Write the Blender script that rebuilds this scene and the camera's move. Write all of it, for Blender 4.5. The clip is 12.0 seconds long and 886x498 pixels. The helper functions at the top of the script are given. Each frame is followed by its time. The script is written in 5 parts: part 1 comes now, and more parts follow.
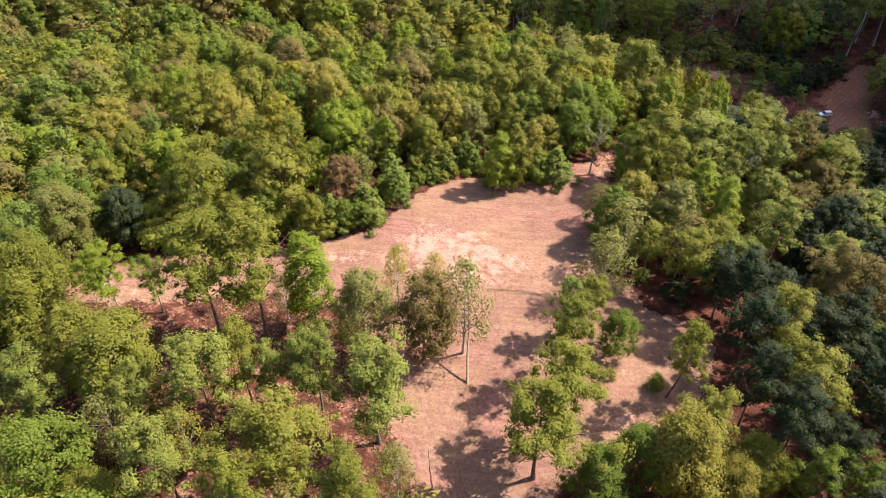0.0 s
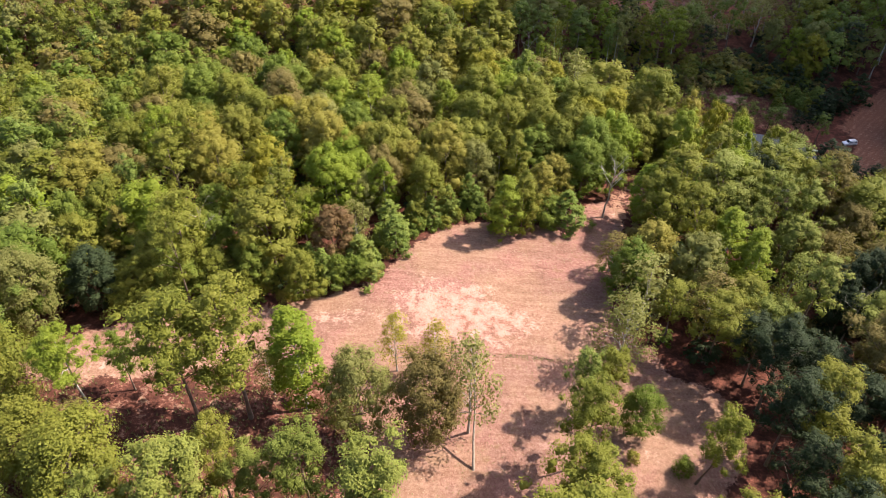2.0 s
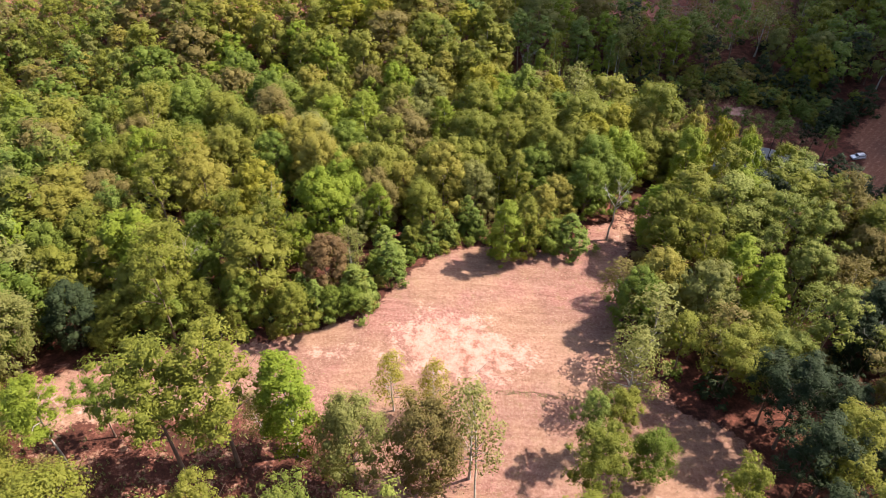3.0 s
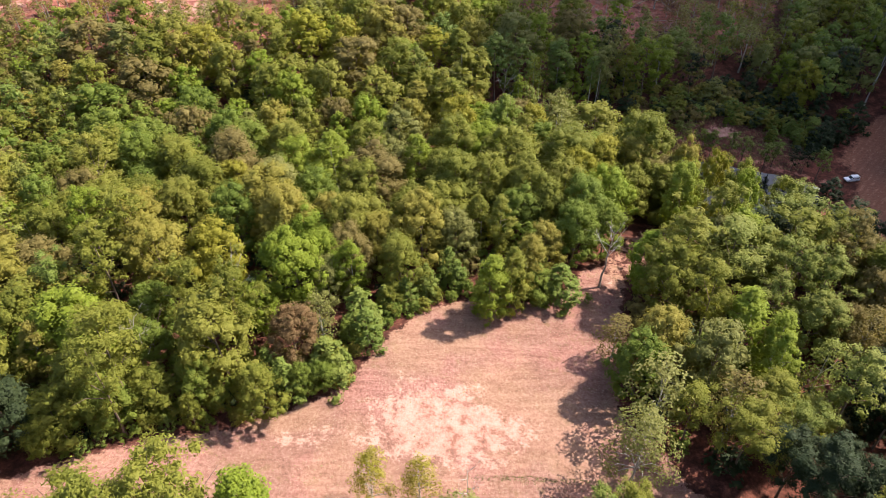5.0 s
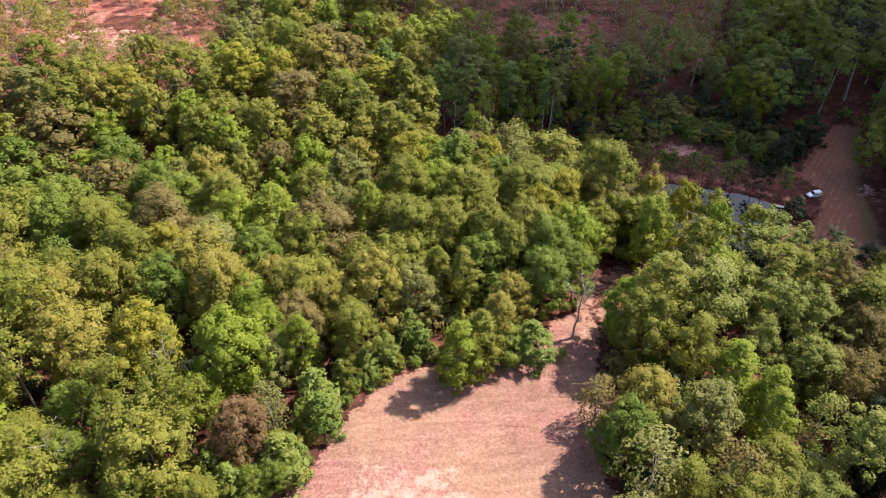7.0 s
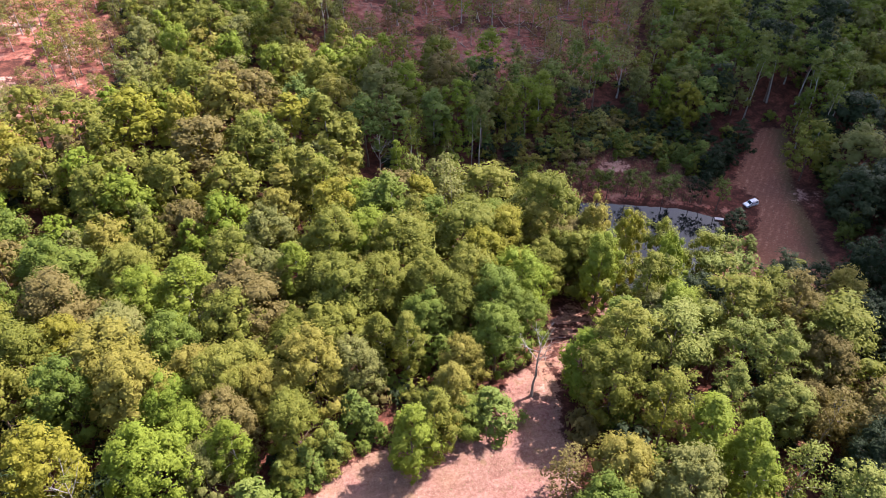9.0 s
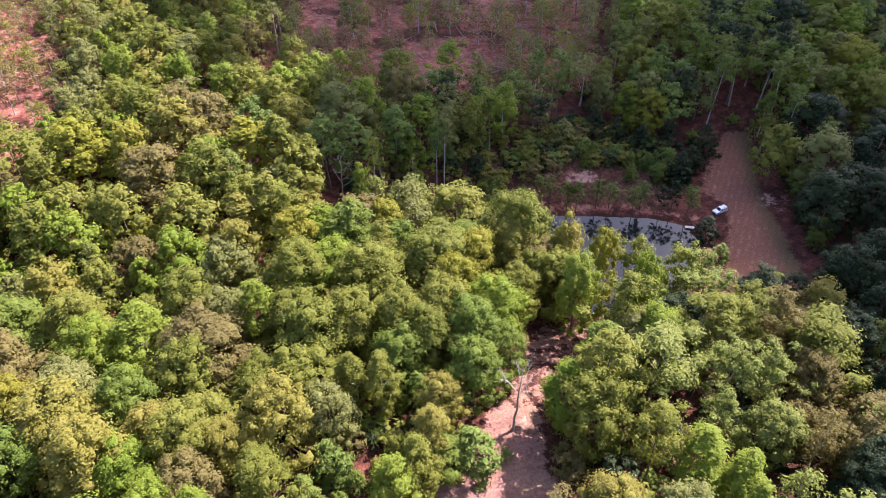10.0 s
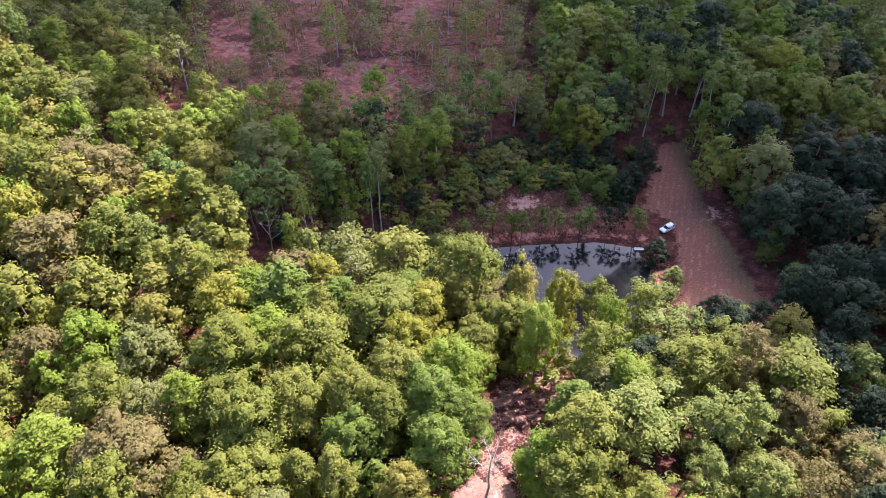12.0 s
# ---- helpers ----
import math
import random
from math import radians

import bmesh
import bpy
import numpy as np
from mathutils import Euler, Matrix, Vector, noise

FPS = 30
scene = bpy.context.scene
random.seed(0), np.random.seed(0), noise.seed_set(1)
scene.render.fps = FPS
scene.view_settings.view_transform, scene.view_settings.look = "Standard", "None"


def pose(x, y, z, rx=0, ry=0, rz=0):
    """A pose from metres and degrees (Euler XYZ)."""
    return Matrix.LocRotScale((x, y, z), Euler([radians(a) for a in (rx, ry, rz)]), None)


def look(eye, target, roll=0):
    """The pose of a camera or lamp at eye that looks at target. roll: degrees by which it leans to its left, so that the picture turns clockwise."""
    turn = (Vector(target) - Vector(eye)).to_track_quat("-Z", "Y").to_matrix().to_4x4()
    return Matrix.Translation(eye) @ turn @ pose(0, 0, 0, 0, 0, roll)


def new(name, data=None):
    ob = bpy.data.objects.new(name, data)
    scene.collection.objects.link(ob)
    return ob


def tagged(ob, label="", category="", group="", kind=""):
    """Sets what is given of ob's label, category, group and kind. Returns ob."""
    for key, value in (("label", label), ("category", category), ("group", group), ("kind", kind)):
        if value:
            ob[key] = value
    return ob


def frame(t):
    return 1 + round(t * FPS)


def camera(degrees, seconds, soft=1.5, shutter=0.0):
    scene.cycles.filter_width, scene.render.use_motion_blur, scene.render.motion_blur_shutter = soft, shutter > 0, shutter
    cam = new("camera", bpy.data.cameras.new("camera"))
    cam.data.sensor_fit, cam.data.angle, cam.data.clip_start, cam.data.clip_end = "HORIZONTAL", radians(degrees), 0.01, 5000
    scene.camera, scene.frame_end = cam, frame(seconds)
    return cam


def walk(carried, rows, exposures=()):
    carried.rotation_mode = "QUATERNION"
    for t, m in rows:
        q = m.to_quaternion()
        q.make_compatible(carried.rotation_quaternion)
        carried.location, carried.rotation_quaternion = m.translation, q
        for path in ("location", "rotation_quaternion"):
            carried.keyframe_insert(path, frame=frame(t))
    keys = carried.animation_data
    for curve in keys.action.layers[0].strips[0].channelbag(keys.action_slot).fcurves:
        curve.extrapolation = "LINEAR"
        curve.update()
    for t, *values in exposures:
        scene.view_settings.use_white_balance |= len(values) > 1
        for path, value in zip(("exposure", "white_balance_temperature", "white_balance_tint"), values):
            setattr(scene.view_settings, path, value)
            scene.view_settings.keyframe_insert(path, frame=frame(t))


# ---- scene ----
cam = camera(64.9, 12.0, soft=0.45)
METRES, EYE, TILT, LEAN, TURN = 88.0, 88.0, -41.0, 0.0, 0.0
ROWS = [
    (0.0, 0.0, 0.0, 0.0, -0.0, -0.0, 0.0),
    (0.5, -0.0003, 0.0326, 0.0271, 0.04, 0.07, 0.05),
    (1.0, -0.0008, 0.0646, 0.0538, 0.07, 0.15, 0.09),
    (1.5, -0.0013, 0.0962, 0.0804, 0.11, 0.24, 0.13),
    (2.0, -0.0016, 0.1279, 0.1076, 0.13, 0.3, 0.19),
    (2.5, -0.0019, 0.1598, 0.1346, 0.08, 0.36, 0.32),
    (3.0, -0.0026, 0.1918, 0.1615, -0.08, 0.43, 0.53),
    (5.0, -0.0054, 0.3197, 0.2751, -2.01, 0.45, 2.37),
    (5.5, -0.0051, 0.3522, 0.3026, -2.86, 0.46, 3.18),
    (6.0, -0.0051, 0.3838, 0.3303, -3.81, 0.44, 4.03),
    (6.5, -0.0059, 0.4144, 0.3574, -4.87, 0.42, 4.87),
    (7.0, -0.0048, 0.4452, 0.3834, -5.98, 0.43, 5.8),
    (9.0, 0.0086, 0.5704, 0.4944, -11.92, -0.32, 10.88),
    (9.5, 0.0139, 0.6013, 0.5215, -13.48, -0.59, 12.13),
    (10.0, 0.0201, 0.6317, 0.5482, -15.04, -0.88, 13.37),
    (10.5, 0.0275, 0.6618, 0.5735, -16.62, -1.18, 14.59),
    (11.0, 0.0361, 0.6917, 0.6003, -18.22, -1.6, 15.81),
    (11.5, 0.046, 0.7207, 0.6272, -19.71, -2.02, 16.92),
    (12.0, 0.0576, 0.7495, 0.6528, -20.99, -2.38, 17.85),
]
walk(cam, [(t, pose(0, 0, EYE, TILT, LEAN, TURN) @ pose(METRES * x, METRES * y, METRES * z, 90 + pitch, roll, yaw)) for t, x, y, z, yaw, pitch, roll in ROWS],
     exposures=[(0.0, 1.54, 6880, 16), (3.0, 1.57, 6780, 17), (6.5, 1.55, 6560, 18), (9.0, 1.84, 6220, 25), (12.0, 2.18, 5780, 28)])

# ---- light ----
SUN_ELEV, SUN_AZ = 47.0, 71.0            # degrees; azimuth clockwise from +y
world = bpy.data.worlds.new("sky")
scene.world = world
world.use_nodes = True
wn = world.node_tree.nodes
sky = wn.new("ShaderNodeTexSky")
sky.sky_type = "NISHITA"
sky.sun_disc = False
sky.sun_elevation = radians(SUN_ELEV)
sky.sun_rotation = radians(SUN_AZ)
sky.dust_density = 2.0
wn["Background"].inputs["Strength"].default_value = 0.112
world.node_tree.links.new(sky.outputs[0], wn["Background"].inputs["Color"])
lamp = bpy.data.lights.new("sun", "SUN")
lamp.energy, lamp.angle, lamp.color = 4.35, radians(0.55), (1.0, 0.95, 0.86)
sun_way = Vector((math.sin(radians(SUN_AZ)) * math.cos(radians(SUN_ELEV)), math.cos(radians(SUN_AZ)) * math.cos(radians(SUN_ELEV)), math.sin(radians(SUN_ELEV))))
sun = new("sun", lamp)
sun.matrix_world = look(sun_way * 300, (0, 0, 0))


# ---- materials ----
class Mat:
    """A small builder of node materials."""

    def __init__(self, name):
        self.m = bpy.data.materials.new(name)
        self.m.use_nodes = True
        self.t = self.m.node_tree
        self.b = self.t.nodes["Principled BSDF"]
        self.out = self.t.nodes["Material Output"]

    def n(self, kind, **settings):
        node = self.t.nodes.new("ShaderNode" + kind)
        for key, value in settings.items():
            if key.startswith("_"):
                node.inputs[key[1:].replace("_", " ")].default_value = value
            elif key == "op":
                node.operation = value
            elif key == "blend":
                node.blend_type = value
            elif key == "data":
                node.data_type = value
        return node

    def l(self, a, b):
        self.t.links.new(a, b)

    def coords(self):
        return self.n("TexCoord").outputs["Object"]

    def noise(self, vec, scale, detail=3.0, rough=0.55):
        nd = self.n("TexNoise", _Scale=scale, _Detail=detail, _Roughness=rough)
        self.l(vec, nd.inputs["Vector"])
        return nd.outputs["Fac"]

    def ramp(self, fac, stops):
        nd = self.n("ValToRGB")
        el = nd.color_ramp.elements
        while len(el) < len(stops):
            el.new(0.5)
        for e, (p, c) in zip(el, stops):
            e.position, e.color = p, (*c, 1)
        self.l(fac, nd.inputs[0])
        return nd.outputs[0]

    def math(self, op, a, b=0.0, c=None):
        nd = self.n("Math", op=op)
        for i, v in enumerate((a, b, c)):
            if v is None:
                continue
            if isinstance(v, (int, float)):
                nd.inputs[i].default_value = v
            else:
                self.l(v, nd.inputs[i])
        return nd.outputs[0]

    def step(self, v, lo, hi):
        nd = self.n("MapRange")
        nd.interpolation_type = "SMOOTHSTEP"
        nd.inputs["From Min"].default_value, nd.inputs["From Max"].default_value = lo, hi
        self.l(v, nd.inputs["Value"])
        return nd.outputs["Result"]

    def mix(self, fac, a, b, blend="MIX"):
        nd = self.n("Mix", data="RGBA", blend=blend)
        for i, v in ((0, fac), (6, a), (7, b)):
            if isinstance(v, (int, float)):
                nd.inputs[i].default_value = v
            elif isinstance(v, tuple):
                nd.inputs[i].default_value = (*v, 1)
            else:
                self.l(v, nd.inputs[i])
        return nd.outputs[2]

    def bump(self, height, strength=0.3, distance=0.05):
        nd = self.n("Bump", _Strength=strength, _Distance=distance)
        self.l(height, nd.inputs["Height"])
        self.l(nd.outputs[0], self.b.inputs["Normal"])


def leaf_material(name, dark, mid, light, gloss=0.6, thin=0.42, leaflet=5.0):
    """Sprays of small leaves of one tint; trees differ as wholes and leaf from leaf."""
    k = Mat(name)
    tree_rnd = k.n("ObjectInfo").outputs["Random"]
    v = k.coords()
    cell = k.n("TexVoronoi", _Scale=leaflet)
    k.l(v, cell.inputs["Vector"])
    leaf_rnd = k.n("SeparateColor")
    k.l(cell.outputs["Color"], leaf_rnd.inputs[0])
    spray_rnd = k.n("NewGeometry").outputs["Random Per Island"]
    own = k.n("Attribute")
    own.attribute_name = "tree"
    tree_rnd = k.math("FRACT", k.math("ADD", tree_rnd, own.outputs["Fac"]))
    f = k.math("ADD", k.math("MULTIPLY", tree_rnd, 0.55), k.math("MULTIPLY", spray_rnd, 0.2))
    f = k.math("ADD", f, k.math("MULTIPLY", leaf_rnd.outputs[0], 0.25))
    f = k.math("ADD", f, k.math("MULTIPLY", k.math("SUBTRACT", k.noise(v, 0.5, 2.0), 0.5), 0.7))
    col = k.ramp(f, ((0.1, dark), (0.5, mid), (0.92, light)))
    k.l(col, k.b.inputs["Base Color"])
    k.b.inputs["Roughness"].default_value = gloss
    k.b.inputs["Specular IOR Level"].default_value = 0.12
    k.bump(k.math("ADD", cell.outputs["Distance"], k.math("MULTIPLY", k.noise(v, 2.2, 2.0), 0.8)), 0.7, 0.12)
    tr = k.n("BsdfTranslucent")
    k.l(k.mix(1.0, col, (1.1, 1.08, 0.55), "MULTIPLY"), tr.inputs["Color"])
    mx = k.n("MixShader", _Fac=thin)
    k.l(k.b.outputs[0], mx.inputs[1])
    k.l(tr.outputs[0], mx.inputs[2])
    k.l(mx.outputs[0], k.out.inputs["Surface"])
    return k.m


def plain_material(name, col_a, col_b, scale=3.0, rough=0.85, bump=0.3, metal=0.0, fine=18.0):
    k = Mat(name)
    v = k.coords()
    f = k.math("ADD", k.math("MULTIPLY", k.noise(v, scale, 4.0), 0.65), k.math("MULTIPLY", k.noise(v, fine, 3.0), 0.35))
    k.l(k.ramp(f, ((0.3, col_a), (0.68, col_b))), k.b.inputs["Base Color"])
    k.b.inputs["Roughness"].default_value = rough
    k.b.inputs["Metallic"].default_value = metal
    if bump:
        k.bump(k.noise(v, fine, 4.0), bump, 0.04)
    return k.m


LEAF = {
    "olive": leaf_material("leaves_olive", (0.1176, 0.1333, 0.0201), (0.1768, 0.1848, 0.0292), (0.1959, 0.1919, 0.0365)),
    "green": leaf_material("leaves_green", (0.0955, 0.138, 0.0222), (0.1378, 0.1803, 0.0277), (0.1543, 0.1837, 0.0313)),
    "bright": leaf_material("leaves_bright", (0.1411, 0.1976, 0.0211), (0.1796, 0.2259, 0.024), (0.1837, 0.2167, 0.0313)),
    "yellow": leaf_material("leaves_yellow", (0.2007, 0.2032, 0.0214), (0.2282, 0.219, 0.0253), (0.2221, 0.2026, 0.0292)),
    "pine": leaf_material("needles_olive", (0.1019, 0.1254, 0.0234), (0.1483, 0.1689, 0.0316), (0.1633, 0.1715, 0.0365), 0.6, 0.25),
    # dark green foliage, lowered further so the colour carries the eastern woods' deep shade
    "dark": leaf_material("needles_dark_shaded", (0.0152, 0.0267, 0.0102), (0.0242, 0.0367, 0.0133), (0.0372, 0.0501, 0.0178), 0.6, 0.2),
    "fir": leaf_material("needles_fresh", (0.0914, 0.1317, 0.0239), (0.1233, 0.1619, 0.0293), (0.1402, 0.1633, 0.0327), 0.6, 0.22),
    "brown": leaf_material("leaves_brown", (0.1411, 0.1128, 0.0368), (0.1711, 0.1391, 0.0437), (0.1796, 0.147, 0.0487)),
    "grey": leaf_material("leaves_greyish", (0.15, 0.1568, 0.0439), (0.1851, 0.1882, 0.0539), (0.1868, 0.1845, 0.06)),
    "tawny": leaf_material("leaves_tawny", (0.196, 0.1851, 0.0334), (0.2282, 0.2053, 0.0389), (0.2286, 0.1959, 0.0435)),
    "rust": leaf_material("leaves_rust", (0.1568, 0.0941, 0.0418), (0.1825, 0.1198, 0.0548), (0.1878, 0.1307, 0.0608)),
}
BARK = plain_material("bark_brown", (0.065, 0.042, 0.028), (0.2, 0.14, 0.1), 2.0)
BARK_PALE = plain_material("bark_pale", (0.2, 0.18, 0.15), (0.42, 0.39, 0.34), 2.5)
BARK_DEAD = plain_material("bark_dead", (0.18, 0.14, 0.1), (0.34, 0.28, 0.22), 2.5)

# ---- the lie of the land ----
CLEARING = [(-64, 84), (-52, 91), (-40, 95.5), (-29, 98.5), (-20, 102.3), (-13, 105.8), (-9.6, 111.5), (-6, 117.6), (2, 124.3), (9.5, 126.5), (14, 124.5), (24, 127.5),
            (28, 131), (33, 137), (39, 133), (35.5, 124), (35, 116), (29.5, 104), (31, 97), (35, 94), (37, 88), (44, 85), (47, 79), (42, 69), (34, 62), (26, 60)]
CLEARING_NEAR = [(17.3, 52.9), (12, 44), (-2, 44), (-6, 56), (-8, 62), (-13.8, 81.9), (-28, 86.2), (-46, 80), (-60, 78)]
POND = [(46, 204), (57, 201.5), (68, 195.6), (82, 190.1), (95.5, 184), (102, 178), (101, 171), (92, 161), (83, 153.5), (73, 151), (67, 157), (60, 167), (56, 184), (51, 195)]
FIELD = [(114.1, 179.3), (107.1, 170.3), (99.8, 162.0), (92.0, 152.4), (87.9, 146.3), (97.0, 140.5), (106.0, 145.8), (112.4, 154.2), (117.4, 163.6), (121.5, 173.4), (125.3, 181.4), (130.7, 190.8), (139.4, 203.5), (132.6, 207.0), (124.5, 199.5), (113.1, 189.1)]
PATHWAY = [(28, 131), (36, 141), (45, 150), (51, 156), (60, 151), (67, 147), (63, 138), (50.5, 140), (40, 130)]
CUTOVER = [(20, 246), (28, 290), (50, 345), (150, 330), (140, 290), (108, 240), (82, 243), (53, 243)]
CUTOVER_WEST = [(-135, 226), (-60, 230), (-38, 232), (-36, 250), (-44, 330), (-150, 330)]
HOLLOW = [(14, 192), (24, 188), (36, 190), (48, 196), (54, 204), (50, 212), (38, 208), (26, 206), (16, 202)]
SHORE = [(55, 152), (62, 138), (80, 136), (98, 147), (106, 166), (101, 171), (92, 161), (83, 153.5), (73, 151), (67, 157)]
BANK = [(46, 208), (66, 198), (84, 192), (100, 184), (110, 190), (113, 200), (102, 213), (80, 216), (58, 214)]
WOODS = [(-75, 31), (-78, 45), (-145, 200), (-125, 300), (-70, 345), (-20, 375), (285, 250), (285, 232), (108, 98), (84, 45), (80, 31)]
LANE = [(98, 186), (104, 180), (116, 178), (141, 203), (139, 212), (128, 214), (112, 212), (100, 206)]
WATER = -17.0


def edge_distance(poly, X, Y):
    """Signed distance to a polygon's edge, positive inside, for arrays of places."""
    inside = np.zeros(X.shape, bool)
    best = np.full(X.shape, 1e9)
    for (x0, y0), (x1, y1) in zip(poly, poly[1:] + poly[:1]):
        dx, dy = x1 - x0, y1 - y0
        k = np.clip(((X - x0) * dx + (Y - y0) * dy) / (dx * dx + dy * dy), 0, 1)
        best = np.minimum(best, np.hypot(X - x0 - k * dx, Y - y0 - k * dy))
        if y0 != y1:
            cross = ((y0 > Y) != (y1 > Y)) & (X < x0 + (Y - y0) / (y1 - y0) * dx)
            inside ^= cross
    return np.where(inside, best, -best)


def soft(v, lo, hi):
    k = np.clip((v - lo) / (hi - lo), 0, 1)
    return k * k * (3 - 2 * k)


def land(X, Y):
    """Height of the ground: a slope down to the east, a dip to the north and a hollow that holds the pond."""
    X, Y = np.asarray(X, float), np.asarray(Y, float)
    z = 0.5 - 9.35 * np.tanh(X / 110) - 10.5 * np.exp(-((X - 95) / 62) ** 2 - ((Y - 188) / 48) ** 2)
    z += 4 * np.exp(-((X + 55) / 22) ** 2 - ((Y - 68) / 25) ** 2)
    z -= 9 * np.exp(-((Y - 180) / 32) ** 2) / (1 + np.exp(np.clip((X + 5) / 20, -40, 40)))
    z += 0.25 * np.sin(X / 9 + Y / 13) + 0.18 * np.sin(X / 5.1 - Y / 6.3)
    d = edge_distance(POND, X, Y)
    bank = WATER + np.clip(-d, 0, 30) * 0.12 + 0.25
    near = soft(d, -14, -1)
    z = z * (1 - near) + np.minimum(z, bank) * near
    z = np.where((d < 0) & (d > -14), np.maximum(z, WATER + 0.15 + np.clip(-d, 0, 14) * 0.03), z)
    return np.where(d >= 0, WATER + 0.15 - soft(d, 0, 5) * 2.2, z)


def ground_z(x, y):
    return float(land(np.array([x]), np.array([y]))[0])


OPEN_ALL = CLEARING + CLEARING_NEAR


def axis_steps(lo, hi, fine, far):
    a = list(np.arange(lo, hi + 0.01, fine))
    s = fine
    left, right = [], []
    v = lo
    while v > -far:
        s *= 1.35
        v -= s
        left.append(v)
    s, v = fine, hi
    while v < far:
        s *= 1.35
        v += s
        right.append(v)
    return np.array(left[::-1] + a + right)


def make_mesh(name, verts, faces, mats=(), face_mat=None, smooth=False):
    """A mesh from arrays; faces is one array, or a list of arrays of triangles and quads."""
    me = bpy.data.meshes.new(name)
    verts = np.asarray(verts, np.float32)
    groups = faces if isinstance(faces, list) else [faces]
    groups = [np.asarray(f, np.int32) for f in groups if len(f)]
    loops = np.concatenate([f.reshape(-1) for f in groups])
    totals = np.concatenate([np.full(len(f), f.shape[1], np.int32) for f in groups])
    starts = np.concatenate([[0], np.cumsum(totals)[:-1]]).astype(np.int32)
    me.vertices.add(len(verts))
    me.vertices.foreach_set("co", verts.reshape(-1))
    me.loops.add(len(loops))
    me.loops.foreach_set("vertex_index", loops)
    me.polygons.add(len(totals))
    me.polygons.foreach_set("loop_start", starts)
    for m in mats:
        me.materials.append(m)
    if face_mat is not None:
        me.polygons.foreach_set("material_index", np.asarray(face_mat, np.int32))
    me.polygons.foreach_set("use_smooth", np.full(len(totals), smooth, bool))
    me.update(calc_edges=True)
    me.validate()
    return me


def ground_material():
    k = Mat("soil_and_dry_grass")
    v = k.coords()
    cov = k.n("Attribute")
    cov.attribute_name = "cover"
    sep = k.n("SeparateColor")
    k.l(cov.outputs["Color"], sep.inputs[0])
    grass, bare, cut = sep.outputs[0], sep.outputs[1], sep.outputs[2]
    big, mid, fine, grit = k.noise(v, 0.09, 4.0), k.noise(v, 0.45, 5.0, 0.65), k.noise(v, 2.2, 5.0, 0.7), k.noise(v, 9.0, 3.0, 0.7)
    tex = k.math("ADD", k.math("MULTIPLY", fine, 0.6), k.math("MULTIPLY", grit, 0.4))
    litter = k.ramp(k.math("ADD", k.math("MULTIPLY", mid, 0.5), k.math("MULTIPLY", tex, 0.5)), ((0.38, (0.026, 0.012, 0.009)), (0.5, (0.075, 0.028, 0.019)), (0.64, (0.21, 0.075, 0.05))))
    long_way = k.n("Mapping")
    long_way.inputs["Rotation"].default_value = (0, 0, radians(28))
    long_way.inputs["Scale"].default_value = (0.12, 1.1, 1.0)
    k.l(v, long_way.inputs["Vector"])
    swath = k.noise(long_way.outputs[0], 1.0, 3.0, 0.6)
    tone = k.math("ADD", k.math("MULTIPLY", tex, 0.66), k.math("ADD", k.math("MULTIPLY", swath, 0.2), k.math("MULTIPLY", mid, 0.14)))
    straw = k.ramp(tone, ((0.38, (0.115, 0.058, 0.037)), (0.49, (0.2, 0.113, 0.077)), (0.61, (0.31, 0.195, 0.142))))
    straw = k.mix(k.step(big, 0.46, 0.58), straw, k.ramp(tone, ((0.4, (0.13, 0.058, 0.04)), (0.6, (0.35, 0.2, 0.148)))))
    straw = k.mix(k.math("MULTIPLY", k.step(mid, 0.53, 0.68), 0.5), straw, (0.13, 0.095, 0.034))
    straw = k.mix(k.math("MULTIPLY", k.step(k.noise(v, 0.055, 4.0, 0.6), 0.44, 0.58), 0.6), straw, k.ramp(tone, ((0.38, (0.15, 0.085, 0.045)), (0.6, (0.33, 0.22, 0.135)))))
    straw = k.mix(1.0, straw, (0.95, 0.885, 0.95), "MULTIPLY")
    clay = k.ramp(k.math("ADD", k.math("MULTIPLY", mid, 0.55), k.math("MULTIPLY", tex, 0.45)), ((0.42, (0.2, 0.088, 0.06)), (0.48, (0.29, 0.158, 0.118)), (0.57, (0.385, 0.235, 0.185))))
    slash = k.ramp(k.math("ADD", k.math("MULTIPLY", tex, 0.5), k.math("MULTIPLY", mid, 0.5)), ((0.38, (0.07, 0.028, 0.021)), (0.5, (0.2, 0.066, 0.046)), (0.62, (0.38, 0.18, 0.132))))
    slash = k.mix(k.math("MULTIPLY", k.step(k.noise(v, 0.22, 5.0, 0.7), 0.5, 0.66), 0.6), slash, k.ramp(grit, ((0.38, (0.1, 0.06, 0.042)), (0.62, (0.33, 0.22, 0.165)))))
    wob = k.math("MULTIPLY", k.math("SUBTRACT", k.math("ADD", k.math("MULTIPLY", mid, 0.6), k.math("MULTIPLY", fine, 0.4)), 0.5), 2.2)
    col = k.mix(k.step(k.math("ADD", grass, wob), 0.4, 0.6), litter, straw)
    col = k.mix(k.step(k.math("ADD", cut, wob), 0.4, 0.6), col, slash)
    col = k.mix(k.math("MULTIPLY", k.step(k.math("ADD", bare, wob), 0.4, 0.64), 0.9), col, clay)
    xyz = k.n("SeparateXYZ")
    k.l(v, xyz.inputs[0])
    across = k.math("ADD", k.math("ADD", k.math("MULTIPLY", xyz.outputs[0], -0.7), k.math("MULTIPLY", xyz.outputs[1], 0.71)), k.math("MULTIPLY", mid, 1.6))
